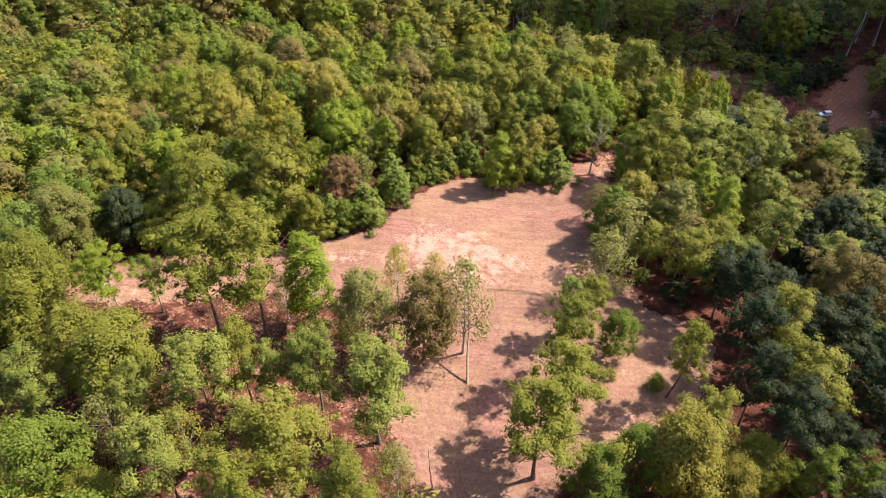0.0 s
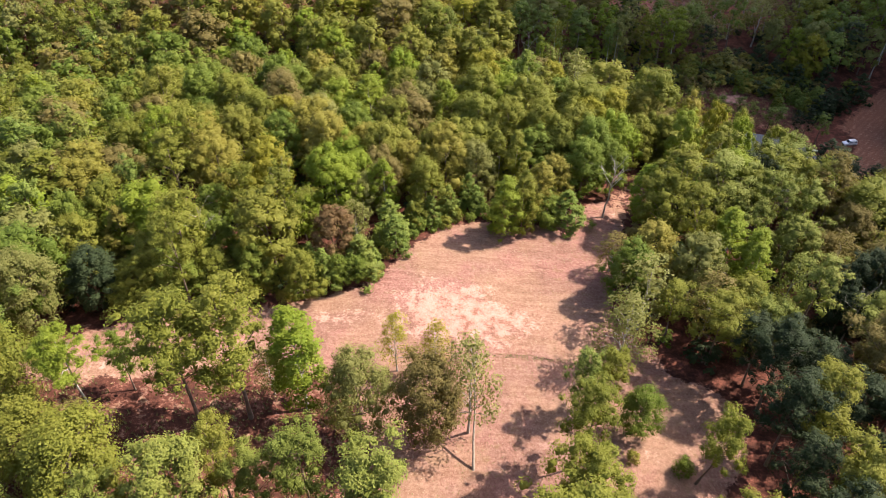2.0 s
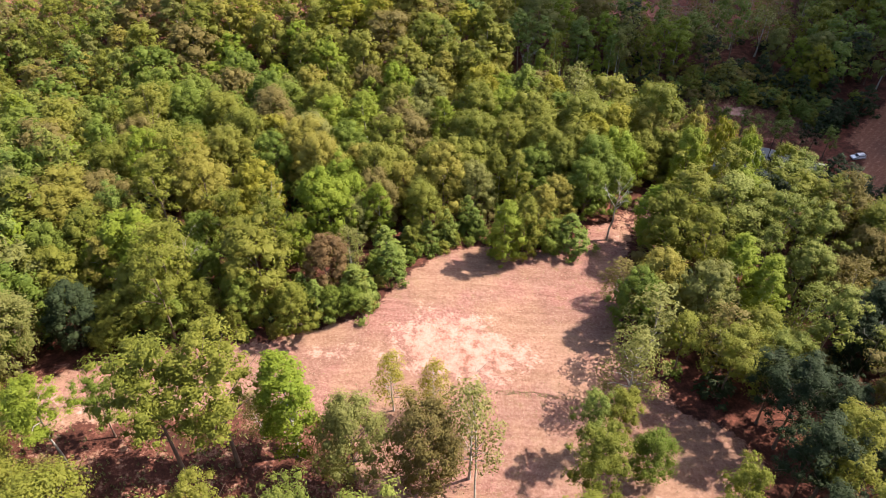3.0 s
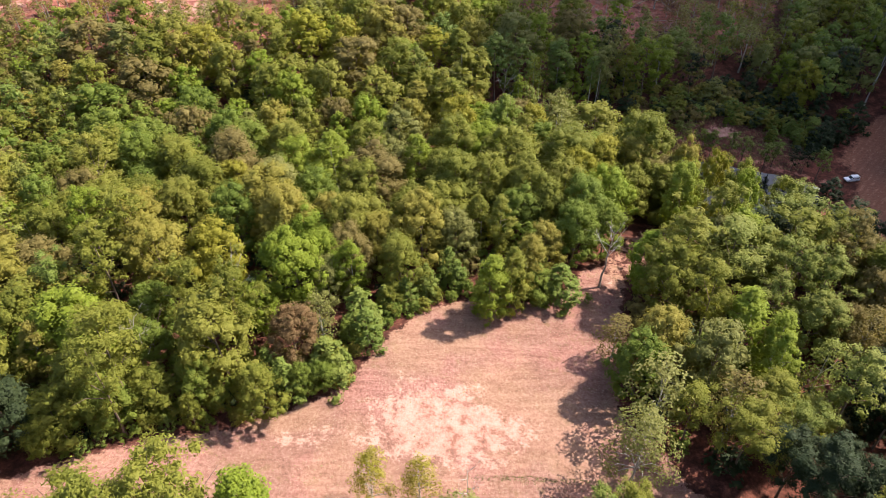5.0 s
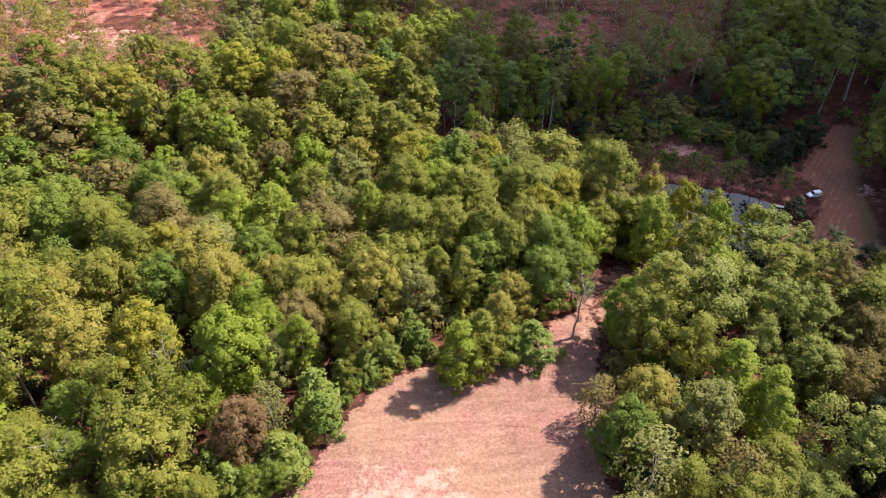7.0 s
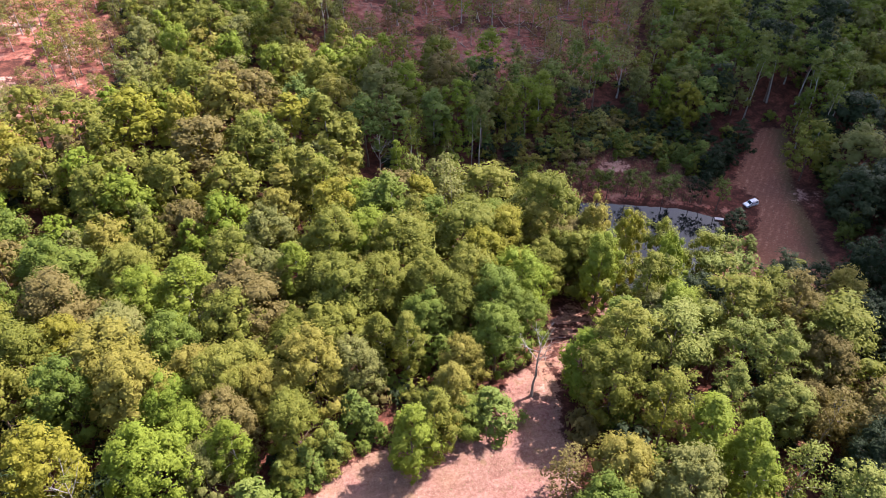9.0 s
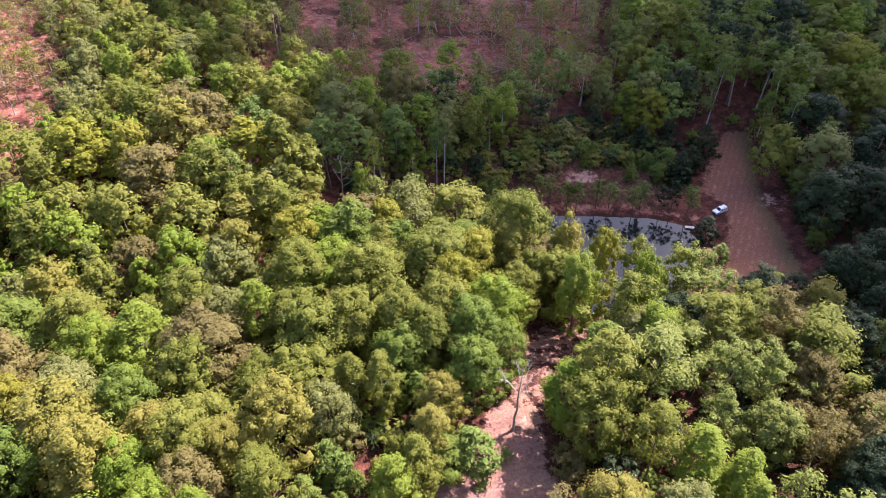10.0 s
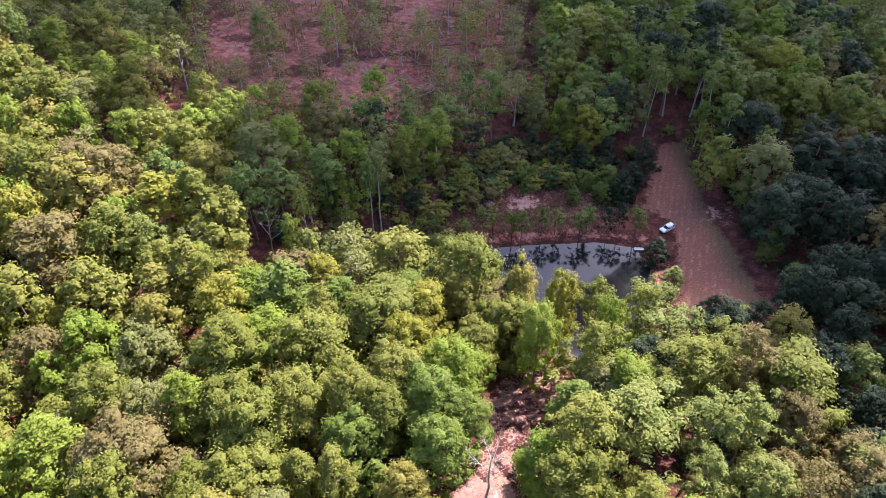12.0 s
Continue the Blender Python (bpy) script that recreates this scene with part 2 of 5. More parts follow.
    furrow = k.math("MULTIPLY", k.step(k.math("SINE", k.math("MULTIPLY", across, 4.2)), -0.6, 0.9), k.math("MULTIPLY", k.step(fine, 0.36, 0.6), k.step(mid, 0.4, 0.62)))
    tilled = k.mix(furrow, k.ramp(tex, ((0.38, (0.13, 0.055, 0.034)), (0.62, (0.24, 0.11, 0.07)))), k.ramp(tex, ((0.38, (0.2, 0.09, 0.056)), (0.62, (0.35, 0.185, 0.12)))))
    verge = k.step(k.math("ADD", k.math("ADD", k.math("MULTIPLY", xyz.outputs[0], 0.88), k.math("MULTIPLY", xyz.outputs[1], -0.47)), k.math("MULTIPLY", mid, 5.0)), 23.0, 28.0)
    tilled = k.mix(k.math("MULTIPLY", verge, 0.8), tilled, (0.085, 0.066, 0.03))
    col = k.mix(k.math("MULTIPLY", k.step(k.math("ADD", cov.outputs["Alpha"], k.math("MULTIPLY", wob, 0.9)), 0.3, 0.7), k.math("SUBTRACT", 1.0, k.step(k.math("ADD", bare, wob), 0.42, 0.6))), col, tilled)
    k.l(col, k.b.inputs["Base Color"])
    k.b.inputs["Roughness"].default_value = 0.95
    k.b.inputs["Specular IOR Level"].default_value = 0.1
    k.bump(tex, 0.55, 0.25)
    return k.m


def build_ground():
    xs, ys = axis_steps(-150, 210, 1.6, 2600), axis_steps(20, 340, 1.6, 2600)
    X, Y = np.meshgrid(xs, ys)
    Z = land(X, Y)
    n, m = len(xs), len(ys)
    idx = np.arange(n * m).reshape(m, n)
    faces = np.stack([idx[:-1, :-1], idx[:-1, 1:], idx[1:, 1:], idx[1:, :-1]], -1).reshape(-1, 4)
    me = make_mesh("ground", np.stack([X, Y, Z], -1).reshape(-1, 3), faces, [ground_material()], smooth=True)
    grass = soft(edge_distance(OPEN_ALL, X, Y), -2.5, 2.5)
    grass = np.maximum(grass, 0.58 * soft(edge_distance(FIELD, X, Y), -2, 2))
    grass = np.maximum(grass, 0.5 * soft(edge_distance(PATHWAY, X, Y), -2, 2))
    grass = np.maximum(grass, 0.34 * soft(edge_distance(BANK, X, Y), -2, 3))
    glade = (X < 12) & (X > -70) & (Y < 92) & (Y > 30)
    grass = np.maximum(grass, np.where(glade, 0.36, 0))
    bare = 0.95 * np.exp(-((X - 3.0) / 14.0) ** 2 - ((Y - 99.0) / 8.0) ** 2) * (1 - 0.55 * np.exp(-((X - 10.5) / 3.2) ** 2 - ((Y - 103.5) / 2.2) ** 2))
    for cx, cy, rx, ry, a in ((-19, 97, 15, 3.2, 0.45), (-3, 108, 7, 3, 0.35), (12, 112, 10, 3.5, 0.3), (12, 98, 4, 3, 0.6), (28, 63, 8, 3.5, 0.5), (-52, 82, 8, 4, 0.5), (30, 72, 9, 3, 0.38), (124, 177, 7, 5, 0.5), (86, 203, 5.5, 2.4, 0.9), (77, 205, 4, 2, 0.5), (96, 197, 4, 1.6, 0.4), (35, 133, 3, 5, 0.4), (46, 92, 5, 3, 0.3)):
        bare = np.maximum(bare, a * np.exp(-((X - cx) / rx) ** 2 - ((Y - cy) / ry) ** 2))
    cut = np.maximum(soft(edge_distance(CUTOVER, X, Y), -6, 6), soft(edge_distance(CUTOVER_WEST, X, Y), -6, 6))
    regrown = np.zeros(X.shape)
    for a, b in zip(*np.nonzero(cut > 0)):
        regrown[a, b] = noise.fractal((X[a, b] / 17, Y[a, b] / 17, 0.0), 0.9, 2.0, 3)
    cut = cut * (1 - 0.85 * soft(regrown, 0.02, 0.4))
    bare = np.maximum(bare, 0.5 * soft(edge_distance(CUTOVER_WEST, X, Y), -4, 12) * (np.sin(X / 9) * np.sin(Y / 7) > 0.3))
    bank = np.exp(-((edge_distance(POND, X, Y) + 2) / 3) ** 2)
    cut = np.maximum(cut, bank * 0.55)
    col = me.color_attributes.new("cover", "FLOAT_COLOR", "POINT")
    data = np.stack([grass, bare, cut, soft(edge_distance(FIELD, X, Y), -3, 3)], -1).reshape(-1).astype(np.float32)
    col.data.foreach_set("color", data)
    tagged(new("ground", me), "red clay soil with dry straw grass and leaf litter", "ground", kind="structure")


build_ground()


def build_pond():
    k = Mat("pond_water")
    k.b.inputs["Base Color"].default_value = (0.012, 0.014, 0.012, 1)
    k.b.inputs["Roughness"].default_value = 0.04
    k.b.inputs["IOR"].default_value = 1.4
    k.bump(k.noise(k.coords(), 1.3, 2.0), 0.05, 0.03)
    bm = bmesh.new()
    bmesh.ops.create_grid(bm, x_segments=34, y_segments=32, size=1.0)
    for vtx in bm.verts:
        vtx.co = Vector((74 + vtx.co.x * 36, 178 + vtx.co.y * 34, WATER))
    P = np.array([[vtx.co.x, vtx.co.y] for vtx in bm.verts])
    far_out = edge_distance(POND, P[:, 0], P[:, 1]) < -3.5
    bm.verts.ensure_lookup_table()
    bmesh.ops.delete(bm, geom=[bm.verts[i] for i in np.nonzero(far_out)[0]], context="VERTS")
    me = bpy.data.meshes.new("water")
    bm.to_mesh(me)
    me.materials.append(k.m)
    tagged(new("water", me), "still dark pond water mirroring the pale sky", "water", kind="structure")


build_pond()

# ---- trees ----
rng = np.random.default_rng(7)


class Soup:
    """Gathers vertices, triangles and quads of one mesh."""

    def __init__(self):
        self.v, self.tri, self.quad, self.count = [], [], [], 0

    def add(self, verts, faces):
        verts = np.asarray(verts, float)
        faces = np.asarray(faces, np.int32)
        (self.tri if faces.shape[1] == 3 else self.quad).append(faces + self.count)
        self.v.append(verts)
        self.count += len(verts)

    def arrays(self):
        t = np.concatenate(self.tri) if self.tri else np.zeros((0, 3), np.int32)
        q = np.concatenate(self.quad) if self.quad else np.zeros((0, 4), np.int32)
        return np.concatenate(self.v), t, q

    def mesh(self, name, mat, smooth=False):
        v, t, q = self.arrays()
        return make_mesh(name, v, [t, q], [mat], smooth=smooth)


def tube(soup, pts, radii, sides=6):
    """A tapered limb through the points."""
    pts = [np.asarray(p, float) for p in pts]
    rings = []
    for i, p in enumerate(pts):
        d = pts[min(i + 1, len(pts) - 1)] - pts[max(i - 1, 0)]
        d /= np.linalg.norm(d) + 1e-9
        a = np.cross(d, (0.3, 0.9, 0.1) if abs(d[2]) > 0.5 else (0, 0, 1.0))
        a /= np.linalg.norm(a)
        b = np.cross(d, a)
        ang = np.arange(sides) * 2 * math.pi / sides
        rings.append(p + radii[i] * (np.cos(ang)[:, None] * a + np.sin(ang)[:, None] * b))
    faces = []
    for i in range(len(pts) - 1):
        for j in range(sides):
            k = (j + 1) % sides
            faces.append((i * sides + j, i * sides + k, (i + 1) * sides + k, (i + 1) * sides + j))
    soup.add(np.concatenate(rings), faces)
    tip = np.concatenate([rings[-1], [pts[-1]]])
    soup.add(tip, [(j, (j + 1) % sides, sides) for j in range(sides)])


def unit(v):
    return v / (np.linalg.norm(v, axis=-1, keepdims=True) + 1e-9)


def leaf_cards(soup, centres, normals, length, width, g):
    """Small leaf sprays, a triangle each."""
    n = len(centres)
    t = unit(np.cross(normals, g.normal(size=(n, 3))))
    b = np.cross(normals, t)
    ln = (length * g.uniform(0.6, 1.35, n))[:, None]
    wd = (width * g.uniform(0.6, 1.35, n))[:, None]
    V = np.stack([centres - t * ln * 0.4 - b * wd * 0.5, centres - t * ln * 0.4 + b * wd * 0.5, centres + t * ln * 0.6], 1)
    soup.add(V.reshape(-1, 3), np.arange(3 * n).reshape(-1, 3))


def round_form(level):
    """Corners and triangles of a unit icosphere."""
    bm = bmesh.new()
    bmesh.ops.create_icosphere(bm, subdivisions=level, radius=1.0)
    v = np.array([tuple(p.co) for p in bm.verts])
    f = np.array([[p.index for p in face.verts] for face in bm.faces])
    bm.free()
    return v, f


LUMP_V, LUMP_F = round_form(1)


def crown_from_clumps(clumps, cards, size, g, narrow=0.8, spread=0.3, core=(), middle=None, dense=0.62):
    """Many uneven leafy lumps, open on their inner side, each ruffled by small leaf sprays; core adds a few inner masses."""
    soup = Soup()
    for c, r in core:
        n = max(5, int(cards * 0.25))
        d = unit(g.normal(size=(n, 3)))
        leaf_cards(soup, np.array(c) + d * np.array(r) * g.uniform(0.2, 0.75, (n, 1)), d, size * 1.9, size * 1.6, g)
    mean_r = sum(r for c, r in clumps) / len(clumps)
    size = size * 0.93 if dense else size
    for c, r in clumps:
        c = np.array(c, float)
        n = max(5, int(cards * (0.88 if dense else 1.0) * g.uniform(0.85, 1.15) * (r / mean_r) ** 1.5))
        out = unit(c - (np.array(middle) if middle is not None else c * np.array([0, 0, 1])))
        if dense:
            a = g.uniform(0, 6.28)
            turn = np.array([[math.cos(a), -math.sin(a), 0], [math.sin(a), math.cos(a), 0], [0, 0, 1]])
            lv = (LUMP_V @ turn.T) * g.uniform(0.85, 1.2, (len(LUMP_V), 1))
            mid = lv[LUMP_F].mean(1)
            lf = LUMP_F[mid @ (out + np.array([0, 0, 0.6])) > -0.2]
            soup.add(c + lv * r * dense * np.array([1, 1, 0.85]), lf)
        d = unit(g.normal(size=(n, 3)) + out * 0.6 + np.array([0, 0, 0.5]))
        pos = c + d * r * np.array([1, 1, 0.85]) * g.uniform(0.68, 1.22, (n, 1))
        nor = unit(d * 0.8 + out * 0.35 + np.array([0, 0, 0.3]) + g.normal(size=(n, 3)) * spread)
        leaf_cards(soup, pos, nor, size, size * narrow, g)
    return soup


def uneven(g):
    """A slow random swelling over angle and height, for crowns that are not round."""
    a = g.uniform(0, 6.28, 4)
    k = g.uniform(0.06, 0.17, 4)
    return lambda t, u: 1 + k[0] * math.sin(t + a[0]) + k[1] * math.sin(2 * t + a[1] + 3 * u) + k[2] * math.sin(3 * t + a[2] - 5 * u) + k[3] * math.sin(7 * u + a[3])


def trunk_mesh(name, height, radius, mat, g, limbs=(), lean=0.03, top=0.05, sides=6):
    """A tapered, slightly crooked trunk with limbs to the given places."""
    soup = Soup()
    k = 6
    wob = g.normal(size=(k + 1, 2)).cumsum(0) * lean * height / k
    wob -= wob[0]
    line = [np.array([wob[i, 0], wob[i, 1], -0.4 + (height + 0.4) * i / k]) for i in range(k + 1)]
    rad = [radius * (1.35 if i == 0 else 1) * (1 - (1 - top) * (i / k) ** 0.9) for i in range(k + 1)]
    tube(soup, line, rad, sides)
    for target in limbs:
        target = np.asarray(target, float)
        zb = max(0.25 * height, target[2] - 0.55 * np.hypot(target[0], target[1]) - 0.5)
        s = min(k - 0.01, max(0, (zb + 0.4) / (height + 0.4) * k))
        i = int(s)
        base = line[i] + (line[i + 1] - line[i]) * (s - i)
        r0 = radius * (1 - 0.9 * s / k) * 0.5
        mid = (base + target) / 2 + np.array([0, 0, 0.12 * np.linalg.norm(target - base)]) + g.normal(size=3) * 0.15
        tube(soup, [base, mid, target], [r0, r0 * 0.7, r0 * 0.25], 4)
    return soup.mesh(name, mat, smooth=True)


def make_broad(g, H=15.0, width=10.0, base=0.16, clumps=96, cards=50, size=0.34, tall=False, dense=0.62):
    """Round or oval crown of many leafy clumps."""
    swell, C = uneven(g), []
    off = g.normal(size=2) * width * 0.05
    for i in range(clumps):
        u = ((i + g.uniform(0, 1)) / clumps) ** 0.9
        prof = (math.sin(math.pi * (0.26 + 0.66 * u)) ** 0.75) if not tall else (0.62 + 0.38 * math.sin(math.pi * (0.15 + 0.6 * u))) * (1 - u ** 3.5) ** 0.6
        t = i * 2.39996 + g.uniform(-0.5, 0.5)
        rr = width * 0.5 * prof * swell(t, u) * math.sqrt(g.uniform(0.3, 1.0)) * (0.9 if u < 0.85 else 0.8)
        r = 0.1 * width * g.choice((0.75, 0.95, 1.2, 1.55)) * g.uniform(0.9, 1.1) * (1.15 if tall else 1)
        C.append(((rr * math.cos(t) + off[0] * u, rr * math.sin(t) + off[1] * u, base * H + (1 - base) * H * (0.04 + 0.92 * u) + g.normal() * 0.3), r))
    mid = (0, 0, H * (base + (1 - base) * 0.4))
    core = []
    for i in range(7):
        u = (i + 0.5) / 7
        t = i * 2.4
        rr = width * 0.17
        r = width * 0.24 * math.sin(math.pi * (0.2 + 0.66 * u))
        core.append(((rr * math.cos(t), rr * math.sin(t), H * (base + (1 - base) * (0.1 + 0.72 * u))), (r, r, r * 1.1)))
    crown = crown_from_clumps(C, cards, size, g, core=core, middle=mid, dense=dense)
    return crown, [c for c, r in C[::5]], H * 0.86


def make_pine(g, H=17.0, width=8.5, base=0.38, clumps=62, cards=50, size=0.4):
    """Bare trunk below, rising boughs with rounded needle tufts and gaps above."""
    C, ends = [], []
    swell = uneven(g)
    boughs = 16
    for i in range(boughs):
        u = (i + g.uniform(0, 0.9)) / boughs
        t = i * 2.39996 + g.uniform(-0.7, 0.7)
        reach = width * 0.5 * math.sin(math.pi * (0.26 + 0.62 * u)) ** 0.8 * swell(t, u) * g.uniform(0.55, 1.12)
        h = base * H + (1 - base) * H * u * 0.86
        rise = g.uniform(0.25, 0.6)
        ends.append((reach * 0.9 * math.cos(t), reach * 0.9 * math.sin(t), h + reach * rise * 0.9))
        for j in range(max(2, clumps // boughs)):
            k = g.uniform(0.3, 1.0)
            s2 = t + g.normal() * 0.34
            C.append(((reach * k * math.cos(s2), reach * k * math.sin(s2), h + reach * k * rise + g.normal() * 0.42), 0.092 * width * g.choice((0.7, 1.0, 1.35))))
    for j in range(5):
        C.append(((g.normal() * 0.5, g.normal() * 0.5, H - 0.4 - 0.55 * j), 0.09 * width))
    core = [((g.normal() * 0.5, g.normal() * 0.5, H * (base + (1 - base) * q)), (width * 0.2, width * 0.2, width * 0.16)) for q in (0.25, 0.45, 0.65, 0.8)]
    crown = crown_from_clumps(C, cards, size, g, narrow=0.5, spread=0.34, core=core, middle=(0, 0, H * 0.55), dense=0.52)
    return crown, ends, H * 0.96


def make_young_pine(g, H=7.0, width=4.2, clumps=54, cards=32, size=0.36):
    """Dense cone that starts near the ground."""
    swell, C = uneven(g), []
    for i in range(clumps):
        u = ((i + g.uniform(0, 1)) / clumps) ** 1.25
        t = i * 2.39996 + g.uniform(-0.4, 0.4)
        rr = width * 0.5 * (1 - u) ** 0.7 * swell(t, u) * g.uniform(0.65, 1.0)
        C.append(((rr * math.cos(t), rr * math.sin(t), 0.06 * H + 0.9 * H * u), 0.13 * width * (1 - 0.5 * u) * g.uniform(0.8, 1.25)))
    core = [((0, 0, H * q), (width * k, width * k, H * 0.2)) for q, k in ((0.2, 0.34), (0.42, 0.27), (0.65, 0.16))]
    crown = crown_from_clumps(C, cards, size, g, narrow=0.5, spread=0.3, core=core, middle=(0, 0, H * 0.3))
    return crown, [], H * 0.95


def make_sparse(g, H=13.0, width=6.5, base=0.22, clumps=54, cards=24, size=0.38):
    """Thin crown that shows its limbs."""
    swell, C = uneven(g), []
    for i in range(clumps):
        u = (i + g.uniform(0, 1)) / clumps
        t = i * 2.39996 + g.uniform(-0.6, 0.6)
        rr = width * 0.5 * math.sin(math.pi * (0.22 + 0.7 * u)) * swell(t, u) * g.uniform(0.3, 1.0)
        C.append(((rr * math.cos(t), rr * math.sin(t), base * H + (1 - base) * H * (0.04 + 0.93 * u)), 0.13 * width * g.uniform(0.7, 1.3)))
    crown = crown_from_clumps(C, cards, size, g, narrow=0.7, spread=0.45, middle=(0, 0, H * 0.5), dense=0)
    return crown, [c for c, r in C[::2]], H * 0.93


def make_shrub(g, H=2.4, width=2.8, clumps=20, cards=30, size=0.3):
    C = []
    for i in range(clumps):
        t = i * 2.39996
        u = i / clumps
        rr = width * 0.42 * math.sqrt(1 - u * 0.8) * g.uniform(0.4, 1)
        C.append(((rr * math.cos(t), rr * math.sin(t), H * (0.15 + 0.75 * u)), 0.17 * width * g.uniform(0.8, 1.2)))
    return crown_from_clumps(C, cards, size, g, core=[((0, 0, H * 0.4), (width * 0.3, width * 0.3, H * 0.3))], middle=(0, 0, H * 0.3), dense=0.4), [], H * 0.6


KINDS = {
    # kind: maker, number of shapes, nominal height, nominal width, trunk radius, bark, far maker settings
    "broad": (make_broad, 6, 15.0, 10.0, 0.26, BARK, {}),
    "poplar": (lambda g, **s: make_broad(g, **{**dict(H=17.0, width=5.6, base=0.16, clumps=64, tall=True), **s}), 4, 17.0, 5.6, 0.2, BARK_PALE, {}),
    "bushy": (lambda g, **s: make_broad(g, **{**dict(H=13.0, width=6.6, base=0.02, clumps=72, tall=True), **s}), 3, 13.0, 6.6, 0.16, BARK, {}),
    "pine": (make_pine, 6, 17.0, 8.5, 0.2, BARK, {}),
    "tall": (lambda g, **s: make_pine(g, **{**dict(H=22.0, width=7.0, base=0.6, clumps=60), **s}), 3, 22.0, 7.0, 0.22, BARK_PALE, {}),
    "young": (make_young_pine, 4, 7.0, 4.2, 0.1, BARK, {}),
    "sparse": (make_sparse, 4, 13.0, 6.5, 0.16, BARK_PALE, {}),
    "shrub": (make_shrub, 4, 2.4, 2.8, 0.07, BARK, {}),
}
WORDS = {"broad": ("broadleaf tree", "broadleaf_tree", "with a round leafy crown"), "poplar": ("poplar tree", "poplar_tree", "with a tall narrow crown"),
         "bushy": ("bushy tree", "bushy_tree", "leafy down to the ground"),
         "pine": ("pine tree", "pine_tree", "with bare lower trunk and tufted boughs"), "tall": ("tall pine", "tall_pine", "with a long bare pale trunk"), "young": ("young pine", "young_pine", "dense and cone-shaped to the ground"),
         "sparse": ("thin tree", "thin_tree", "with a sparse crown showing its limbs"), "shrub": ("shrub", "shrub", "low and rounded, on bare soil")}
TINTS = {"olive": "olive green", "green": "fresh green", "bright": "bright light green", "yellow": "yellowing", "pine": "olive-green", "dark": "dark, shade-deepened green", "fir": "mid-green", "brown": "brownish olive", "grey": "grey-green", "tawny": "tawny autumn", "rust": "rust-coloured"}
SHAPES, SOUPS = {}, {}
FAR = {"broad": dict(clumps=62, cards=34, size=0.48), "poplar": dict(clumps=50, cards=34, size=0.48), "bushy": dict(clumps=50, cards=34, size=0.48), "pine": dict(clumps=45, cards=36, size=0.49), "tall": dict(clumps=45, cards=36, size=0.54), "young": dict(clumps=36, cards=23, size=0.49),
       "sparse": dict(clumps=36, cards=20, size=0.49), "shrub": dict(clumps=11, cards=14, size=0.42)}
COARSE = {k: dict(clumps=36, cards=22, size=0.68) for k in ("broad", "poplar", "bushy", "pine", "tall")}
COARSE.update(young=dict(clumps=26, cards=14, size=0.62), sparse=dict(clumps=28, cards=12, size=0.62), shrub=dict(clumps=10, cards=16, size=0.42))
FINE = {"broad": dict(clumps=120, cards=92, size=0.3, dense=0.4), "poplar": dict(clumps=92, cards=84, size=0.28, dense=0.4), "bushy": dict(clumps=88, cards=74, size=0.26), "pine": dict(clumps=88, cards=76, size=0.3), "tall": dict(clumps=80, cards=70, size=0.3), "young": dict(clumps=70, cards=50, size=0.26),
        "sparse": dict(clumps=72, cards=40, size=0.27), "shrub": dict(clumps=26, cards=44, size=0.22)}
for kind, (maker, count, H, W, tr, bark, extra) in KINDS.items():
    for i in range(count):
        for lod in (0, 1, 2, 3):
            g = np.random.default_rng(1000 + 37 * i + sum(map(ord, kind)))
            s = ({}, FAR[kind], COARSE[kind], FINE[kind])[lod]
            crown, limbs, th = maker(g, **s)
            if lod == 2:
                SOUPS[kind, i] = crown
                continue
            SHAPES[kind, i, lod] = (crown.mesh(kind + "_crown", LEAF["olive"], smooth=True), trunk_mesh(kind + "_trunk", th, tr, bark, g, limbs if lod == 3 else limbs[::2] if lod == 0 else limbs[::4]))

PLACED = []


def plant(kind, x, y, height, width=None, tint="olive", turn=None, lean=(0, 0), group="woodland trees", lod=None):
    """One tree with its foot on the ground."""
    maker, count, H, W, tr, bark, extra = KINDS[kind]
    r = random.random()
    i = int(r * count) % count
    far = (y > 172 or y < 38 or x < -66 or x > 88) if lod is None else lod
    near_stand = -66 < x < 72 and 38 < y < 92
    crown, trunk = SHAPES[kind, i, 3 if near_stand else 1 if far else 0]
    category, name, words = WORDS[kind]
    sz = height / H
    sw = sz * 1.2 if width is None else width / W
    turn = random.uniform(0, 360) if turn is None else turn
    root = new(name)
    root.empty_display_size = 0.5
    root.matrix_basis = pose(x, y, ground_z(x, y), lean[0], lean[1], 0) @ pose(0, 0, 0, 0, 0, turn) @ Matrix.Diagonal((sw, sw, sz, 1))
    tagged(root, TINTS[tint] + " " + category + " " + words, category, group)
    for part_name, me in (("trunk", trunk), ("crown", crown)):
        ob = new(part_name, me)
        ob.parent = root
        if part_name == "crown":
            ob.material_slots[0].link = "OBJECT"
            ob.material_slots[0].material = LEAF[tint]
    PLACED.append((x, y, (width or W * sz) / 2))
    return root


# stand before the clearing
plant("tall", -47.1, 70.6, 19.5, 8.6, "bright")
plant("broad", -59.8, 74.1, 17.0, 12.7, "olive")
plant("broad", -58.3, 68.3, 14.9, 10.1, "olive")
plant("pine", -34.5, 73.0, 24.5, 13.5, "olive")
plant("pine", -28.1, 75.0, 25.5, 14.5, "olive")
plant("poplar", -20.5, 77.5, 21.0, 8.4, "bright")
plant("sparse", -25.6, 79.7, 9.8, 4.9, "grey")
plant("broad", -12.5, 74.6, 17.0, 9.4, "grey")
plant("sparse", -7.7, 86.0, 12.5, 5.5, "yellow")
plant("broad", -3.1, 73.2, 18.0, 10.0, "brown")
plant("pine", -17.5, 61.0, 19.1, 9.2, "pine")
